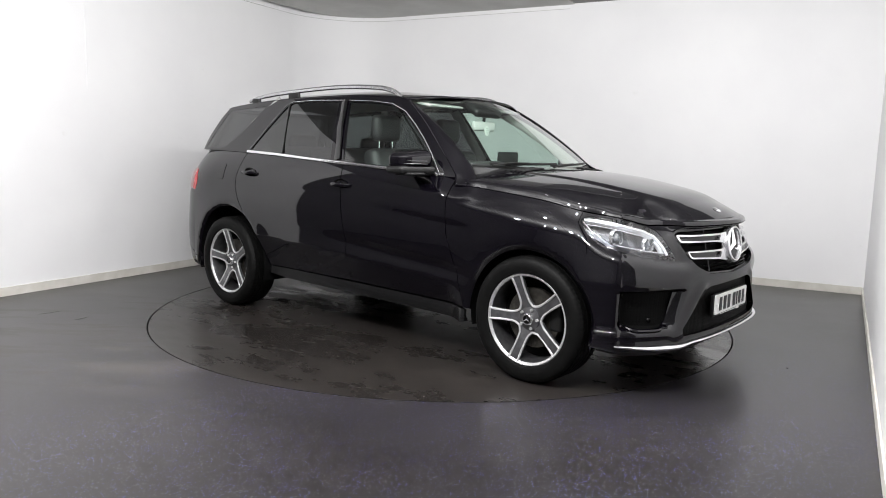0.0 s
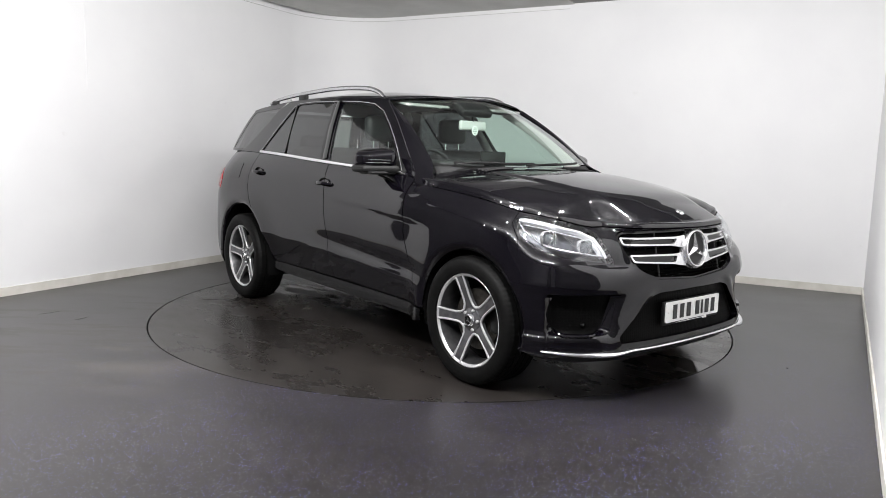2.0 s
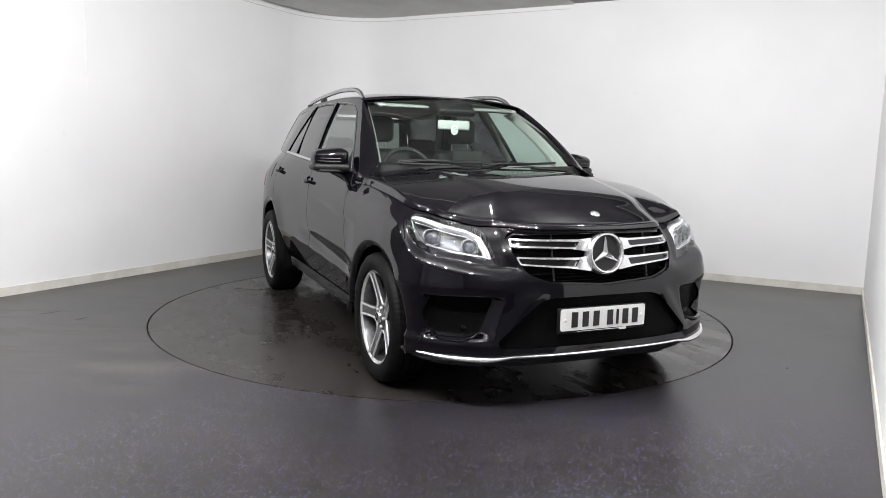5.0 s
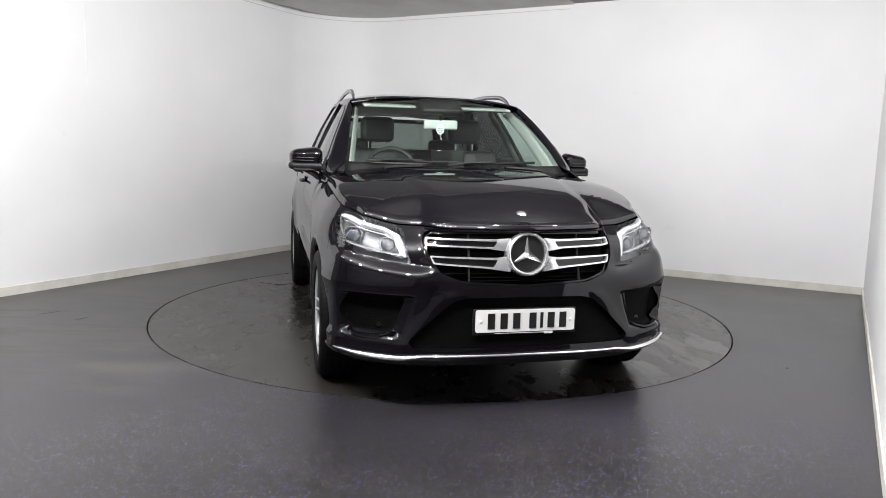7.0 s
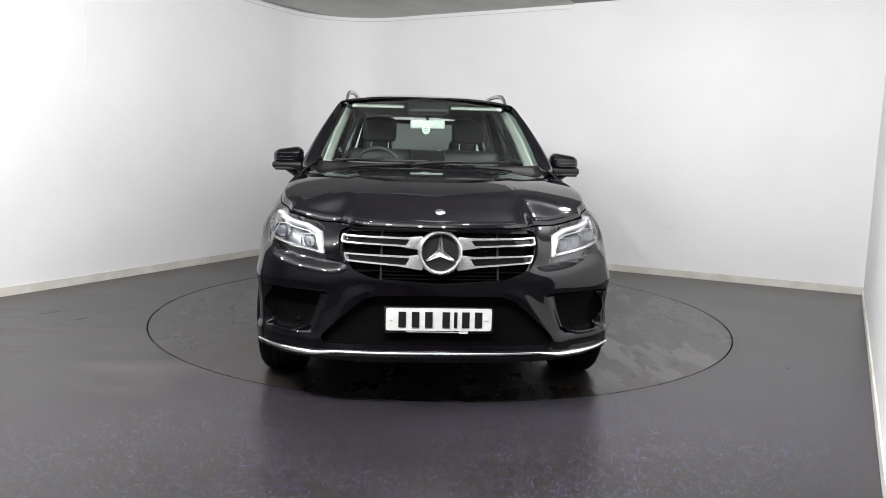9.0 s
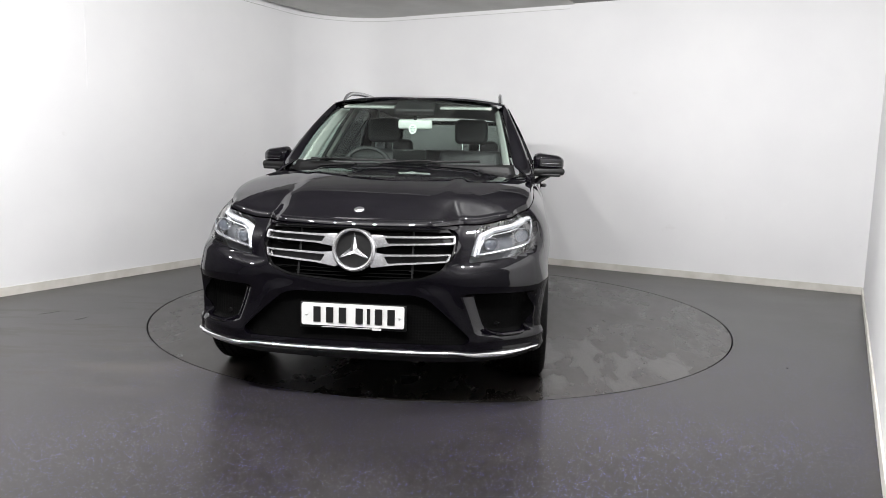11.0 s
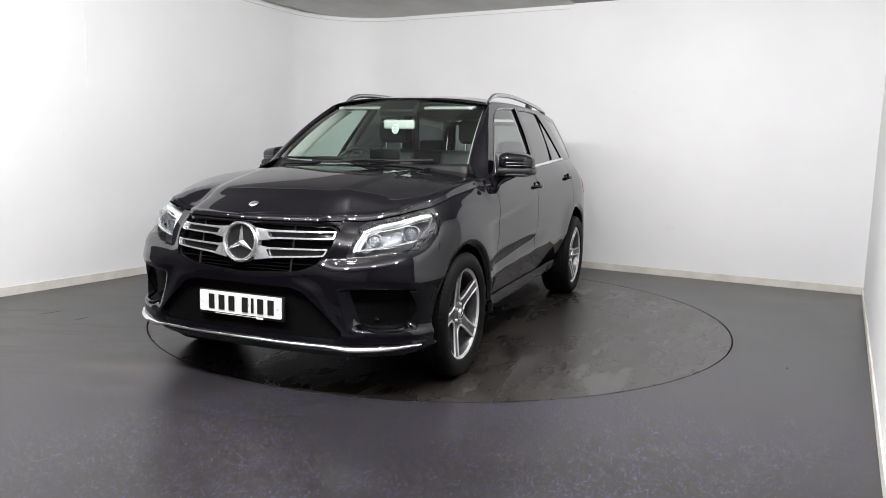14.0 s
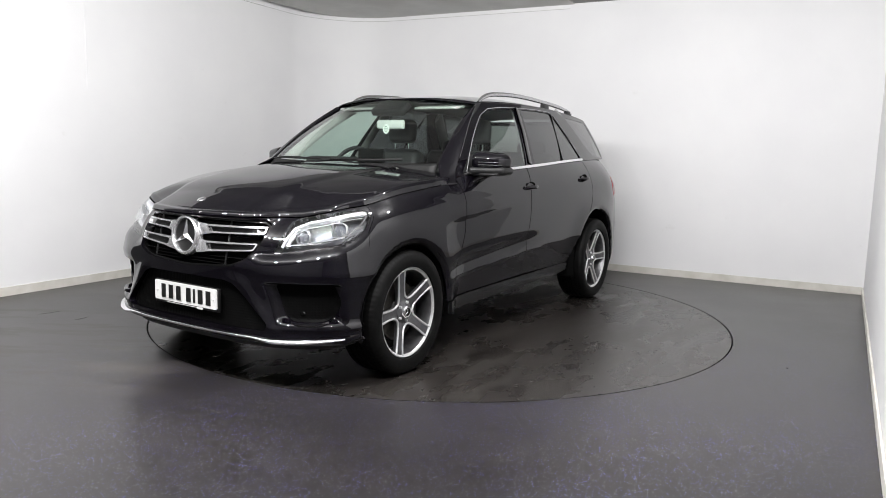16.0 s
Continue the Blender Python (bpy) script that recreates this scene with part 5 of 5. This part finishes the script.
# -- wheels --
def wheel(x, f, front, first):
    g = -1 if f else 1
    turn = Matrix.Translation((x, g * (0.845 if front else 0.850), HUB_Z)) @ (Matrix.Rotation(math.pi, 4, "Z") if f else Matrix.Identity(4))
    W = 0.128
    body = [(0.262, 0.100), (0.268, 0.118), (0.30, W), (0.335, W - 0.004), (0.352, 0.112), (0.361, 0.09)]
    prof = list(body)
    for k in (-2, -1, 0, 1, 2):
        c = k * 0.04
        prof += [(TYRE_R, -c + 0.016), (TYRE_R, -c - 0.016)] + ([(TYRE_R - 0.008, -c - 0.018), (TYRE_R - 0.008, -c - 0.022)] if k < 2 else [])
    prof = body + prof[len(body):] + [(r, -a_) for r, a_ in reversed(body)]
    bm = lathe(prof, 320)
    for i, v in enumerate(bm.verts):
        # cuts across the shoulder and the outer ribs
        if math.hypot(v.co.x, v.co.z) > 0.345 and abs(v.co.y) > 0.052 and (i % 320) % 4 == 0:
            k = 1 - 0.0022 / math.hypot(v.co.x, v.co.z)
            v.co.x, v.co.z = v.co.x * k, v.co.z * k
    rim_prof = [(0.262, -0.10), (0.25, -0.09), (0.235, -0.02), (0.238, 0.07), (0.246, 0.098)]
    w = part("wheel", lathe(rim_prof, 72), BARREL, car, "five-spoke machined alloy wheel with a low tyre")
    w.matrix_basis = turn
    part("tyre", bm, RUBBER, w, "black low-profile tyre")
    part("rim_lip", lathe([(0.246, 0.098), (0.252, 0.107), (0.260, 0.110), (0.267, 0.105), (0.268, 0.09)], 72), ALLOY, w, "bright machined rim lip")
    part("brake_disc", lathe([(0.06, 0.0), (0.06, 0.028), (0.172, 0.028), (0.174, 0.0)], 48), IRON, w)
    part("brake_caliper", rbox((0.08, 0.05, 0.18), (-0.145, 0.012, 0.03), 0.02), PLASTIC, w)
    # added dark disc that paints the shade seen between the spokes
    part("spoke_gap_shade", lathe([(0.02, -0.02), (0.236, -0.03)], 48), DARK, w)
    part("hub", lathe([(0.0005, 0.088), (0.030, 0.088), (0.036, 0.080), (0.066, 0.072), (0.074, 0.05), (0.074, 0.0)], 48), RIM_GREY, w)
    part("hub_cap", lathe([(0.0005, 0.098), (0.026, 0.097), (0.031, 0.092), (0.033, 0.082)], 32), GLOSS_BLACK, w)
    part("cap_ring", lathe([(0.024, 0.0985), (0.028, 0.0995), (0.033, 0.095), (0.035, 0.084)], 32), CHROME, w)
    bm = bmesh.new()
    for k in range(3):
        a = radians(90 + 120 * k)
        vs = [bm.verts.new(Vector((r * math.cos(a) - t * math.sin(a), h, r * math.sin(a) + t * math.cos(a)))) for r, t, h in ((0, 0.004, 0.0985), (0.024, 0, 0.0985), (0, -0.004, 0.0985), (0, 0, 0.101))]
        bm.faces.new((vs[0], vs[1], vs[3]))
        bm.faces.new((vs[3], vs[1], vs[2]))
    part("cap_emblem", bm, CHROME, w, smooth=False)
    a_off = radians(first)
    for k in range(5):
        a = a_off + 2 * math.pi * k / 5
        rot = Matrix.Rotation(-a, 4, "Y")
        half = [(0.02, 0.0145), (0.0635, 0.046), (0.088, 0.036), (0.115, 0.0305), (0.16, 0.030), (0.21, 0.032), (0.245, 0.035), (0.258, 0.036)]
        prof_s = [(r, -t) for r, t in half] + [(r, t) for r, t in reversed(half)]
        place = lambda r, t, c, rr=rot: rr @ Vector((r, 0.052 + c + 0.040 * (r / 0.25) ** 1.5, t))
        part("spoke", prism(prof_s, 0.022, lambda r, t, c: place(r, t, c - 0.012), bevel=0.003), RIM_GREY, w)
        # bright machined edge round the window between this spoke and the next
        rot2 = Matrix.Rotation(-(a + 2 * math.pi / 5), 4, "Y")
        one = [place(r, t - 0.004, 0.011) for r, t in ((0.256, 0.036), (0.235, 0.034), (0.20, 0.0315), (0.16, 0.030), (0.12, 0.0305), (0.095, 0.034))]
        two = [place(r, -t + 0.004, 0.011, rot2) for r, t in ((0.095, 0.034), (0.12, 0.0305), (0.16, 0.030), (0.20, 0.0315), (0.235, 0.034), (0.256, 0.036))]
        b = a + math.pi / 5
        tip = Vector((0.078 * math.cos(b), 0.0, 0.078 * math.sin(b)))
        tip.y = one[-1].y
        mid0, mid1 = one[-1].lerp(tip, 0.62), two[0].lerp(tip, 0.62)
        part("spoke_edge", tube(one + [mid0, tip.lerp((mid0 + mid1) / 2, 0.3), mid1] + two, 0.0070, 0.006, 8, up=(0, 1, 0)), ALLOY, w)
        # web between neighbouring spokes at the hub
        b = a + math.pi / 5
        c = Vector((0.056 * math.cos(b), 0.074, 0.056 * math.sin(b)))
        bm = lathe([(0.0005, 0.012), (0.007, 0.012), (0.009, 0.008), (0.0095, -0.01)], 12)
        bmesh.ops.translate(bm, vec=c, verts=bm.verts)
        part("wheel_bolt", bm, ALLOY, w)
    return w


for x, fr in ((HUB_X, True), (-HUB_X, False)):
    for f in (False, True):
        wheel(x, f, fr, {(True, True): 0, (False, True): 9, (True, False): 1, (False, False): 34}[(fr, f)])
        g = -1 if f else 1
        r = (ARCH_F if fr else ARCH_R) + 0.012
        prof = []
        bm = bmesh.new()
        n = 30
        ringsv = []
        for i in range(n + 1):
            a = radians(-14 + 208 * i / n)
            ringsv.append([bm.verts.new((x + rr * math.cos(a), g * yy, HUB_Z + rr * math.sin(a))) for rr, yy in ((r - 0.004, 0.935), (r, 0.90), (r, 0.60), (0.05, 0.60))])
        for a, b in zip(ringsv, ringsv[1:]):
            for j in range(3):
                bm.faces.new((a[j], a[j + 1], b[j + 1], b[j]))
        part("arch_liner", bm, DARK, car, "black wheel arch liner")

# underside and cabin shell
part("underbody", rbox((4.0, 1.15, 0.10), (-0.05, 0, 0.30), 0.03), DARK, car)
part("exhaust_box", rbox((0.5, 1.1, 0.14), (-1.95, 0, 0.36), 0.04), DARK, car)
part("engine_tray", rbox((1.1, 1.16, 0.42), (1.45, 0, 0.56), 0.05), DARK, car)
part("cabin_floor", rbox((2.9, 1.55, 0.06), (-0.55, 0, 0.55), 0.02), DARK, car)
sheet("headliner", 12, 9, lambda u, v: roof_pt(0.03 + 0.93 * u, 0.06 + 0.88 * v) - Vector((0, 0, 0.035)), TRIM_GREY, "pale grey headliner", 0.006)
for f in (False, True):
    g = -1 if f else 1
    part("door_card", rbox((1.0, 0.05, 0.62), (0.33, g * 0.80, 0.86), 0.02), DASH, car)
    part("door_card", rbox((1.2, 0.05, 0.62), (-0.78, g * 0.79, 0.88), 0.02), DASH, car)
    pts = [Vector(upper(np.array([x]), np.array([z]))[0] * [1, g, 1]) - Vector((0, 0.035 * g, 0)) for x, z in ((-0.40, 1.635), (-0.33, 1.45), (-0.24, 1.22))]
    part("pillar_trim", tube(pts, 0.045, 0.014, 8, up=(0, 1, 0)), TRIM_GREY, car, "pale grey inner pillar trim")
    pts = [Vector(upper(np.array([x]), np.array([z]))[0] * [1, g, 1]) - Vector((0, 0.04 * g, 0)) for x, z in ((-1.18, 1.63), (-1.40, 1.45), (-1.60, 1.27))]
    part("pillar_trim", tube(pts, 0.09, 0.014, 8, up=(0, 1, 0)), TRIM_GREY, car, "pale grey inner pillar trim")

# dashboard with hood, wheel on the right-hand side
bm = rbox((0.52, 1.40, 0.30), (0.74, 0, 1.01), 0.07, 4)
for v in bm.verts:
    if v.co.z > 1.1:
        v.co.z += 0.02 - 0.05 * (v.co.x - 0.5)
part("dashboard", bm, DASH, car, "black dashboard")
part("instrument_hood", rbox((0.22, 0.40, 0.10), (0.62, -0.36, 1.185), 0.04, 4), DASH, car)
part("display_screen", rbox((0.02, 0.24, 0.13), (0.62, 0.0, 1.235), 0.01), GLOSS_BLACK, car)
rot = Matrix.Translation((0.42, -0.36, 1.135)) @ Matrix.Rotation(radians(-24), 4, "Y")
bm = bmesh.new()
rings = []
for i in range(40):
    a = 2 * math.pi * i / 40
    c = Vector((0, 0.185 * math.cos(a), 0.185 * math.sin(a)))
    o = c.normalized()
    rings.append([bm.verts.new(c + o * 0.016 * math.cos(b) + Vector((0.016 * math.sin(b), 0, 0))) for b in [2 * math.pi * j / 8 for j in range(8)]])
for i in range(40):
    for j in range(8):
        bm.faces.new((rings[i][j], rings[i][(j + 1) % 8], rings[(i + 1) % 40][(j + 1) % 8], rings[(i + 1) % 40][j]))
bmesh.ops.transform(bm, matrix=rot, verts=bm.verts)
sw = part("steering_wheel", bm, LEATHER, car, "black leather steering wheel")
bm = rbox((0.05, 0.15, 0.12), (0, 0, -0.01), 0.024, 3)
for sgn in (-1, 1):
    rbox((0.02, 0.13, 0.03), (0, sgn * 0.11, 0.0), 0.008, 2, bm=bm)
rbox((0.02, 0.05, 0.12), (0, 0, -0.11), 0.008, 2, bm=bm)
bmesh.ops.transform(bm, matrix=rot, verts=bm.verts)
part("wheel_boss", bm, DASH, sw)


def seat(x, y, w, name="front_seat"):
    bm = rbox((0.16, w, 0.66), (0, 0, 0), 0.06, 4, Matrix.Rotation(radians(-16), 4, "Y"))
    bmesh.ops.translate(bm, vec=(x, y, 0.98), verts=bm.verts)
    s = part(name, bm, LEATHER, car, "black leather seat")
    part("cushion", rbox((0.52, w, 0.16), (x + 0.28, y, 0.68), 0.06, 4), LEATHER, s)
    for dy in ([0] if name == "front_seat" else [-w * 0.31, w * 0.31]):
        hx = x - 0.14
        part("headrest", rbox((0.10, 0.27, 0.20), (hx, y + dy, 1.455 if name == "front_seat" else 1.30), 0.05, 4), LEATHER, s)
        for d in (-0.07, 0.07):
            part("headrest_post", tube([(hx, y + dy + d, 1.20), (hx, y + dy + d, 1.40 if name == "front_seat" else 1.26)], 0.006, 0.006, 8, up=(1, 0, 0)), CHROME, s)


seat(-0.12, -0.36, 0.50)
seat(-0.12, 0.36, 0.50)
seat(-1.05, 0.0, 1.30, "rear_bench")

# sun visors folded up under the headliner
for g in (-1, 1):
    part("sun_visor", rbox((0.12, 0.38, 0.018), (0.275, g * 0.36, 1.612), 0.008, 3, Matrix.Rotation(radians(10), 4, "Y")), TRIM_GREY, car, "pale grey sun visor")

# screen-top sensor pod, rear-view mirror, round tag
part("sensor_pod", rbox((0.15, 0.30, 0.06), (0.385, 0, 1.600), 0.024, 3, Matrix.Rotation(radians(34), 4, "Y")), PLASTIC, car)
rv = part("rear_view_mirror", rbox((0.035, 0.25, 0.07), (0.39, 0.0, 1.482), 0.016, 4), MIRROR_BACK, car, "grey rear-view mirror")
part("mirror_stalk", tube([(0.39, 0, 1.49), (0.40, 0, 1.60)], 0.012, 0.012, 8, up=(0, 1, 0)), PLASTIC, rv)
bm = lathe([(0.0005, 0.0), (0.030, 0.0), (0.031, 0.002), (0.030, 0.004), (0.0005, 0.004)], 32, axis="x")
bmesh.ops.transform(bm, matrix=Matrix.Translation((0.43, -0.012, 1.447)) @ Matrix.Diagonal((1, 0.95, 1.15, 1)), verts=bm.verts)
tag = part("hanging_tag", bm, TAG_PAPER, car, "round white card tag with unreadable print")
for k in range(4):
    w = (0.012, 0.019, 0.019, 0.012)[k]
    part("print_bar", rbox((0.001, 2 * w, 0.005), (0.4350, -0.012, 1.466 - 0.013 * k), 0.0003, 1), TAG_INK, tag)


def motions():
    """Turntable and car turn together, at an even pace."""
    OX, OY = 0.1152, -0.1625
    rows_car, rows_disc = [], []
    for t, deg in TURN:
        a = radians(deg)
        rows_car.append((t, pose(OX * math.cos(a) - OY * math.sin(a), OX * math.sin(a) + OY * math.cos(a), 0.0, 0, 0, deg)))
        rows_disc.append((t, pose(0, 0, 0, 0, 0, deg)))
    walk(car, rows_car)
    walk(turntable, rows_disc)


TURN = [(0.0, -40.23), (1.0, -45.31), (2.0, -50.32), (3.0, -55.36), (4.0, -60.45), (5.0, -65.56), (6.0, -70.69), (7.0, -75.84), (8.0, -81.12), (9.0, -86.25), (10.0, -91.43), (11.0, -96.63),
        (12.0, -101.83), (13.0, -107.05), (14.0, -112.28), (15.0, -117.42), (16.0, -122.6)]
motions()
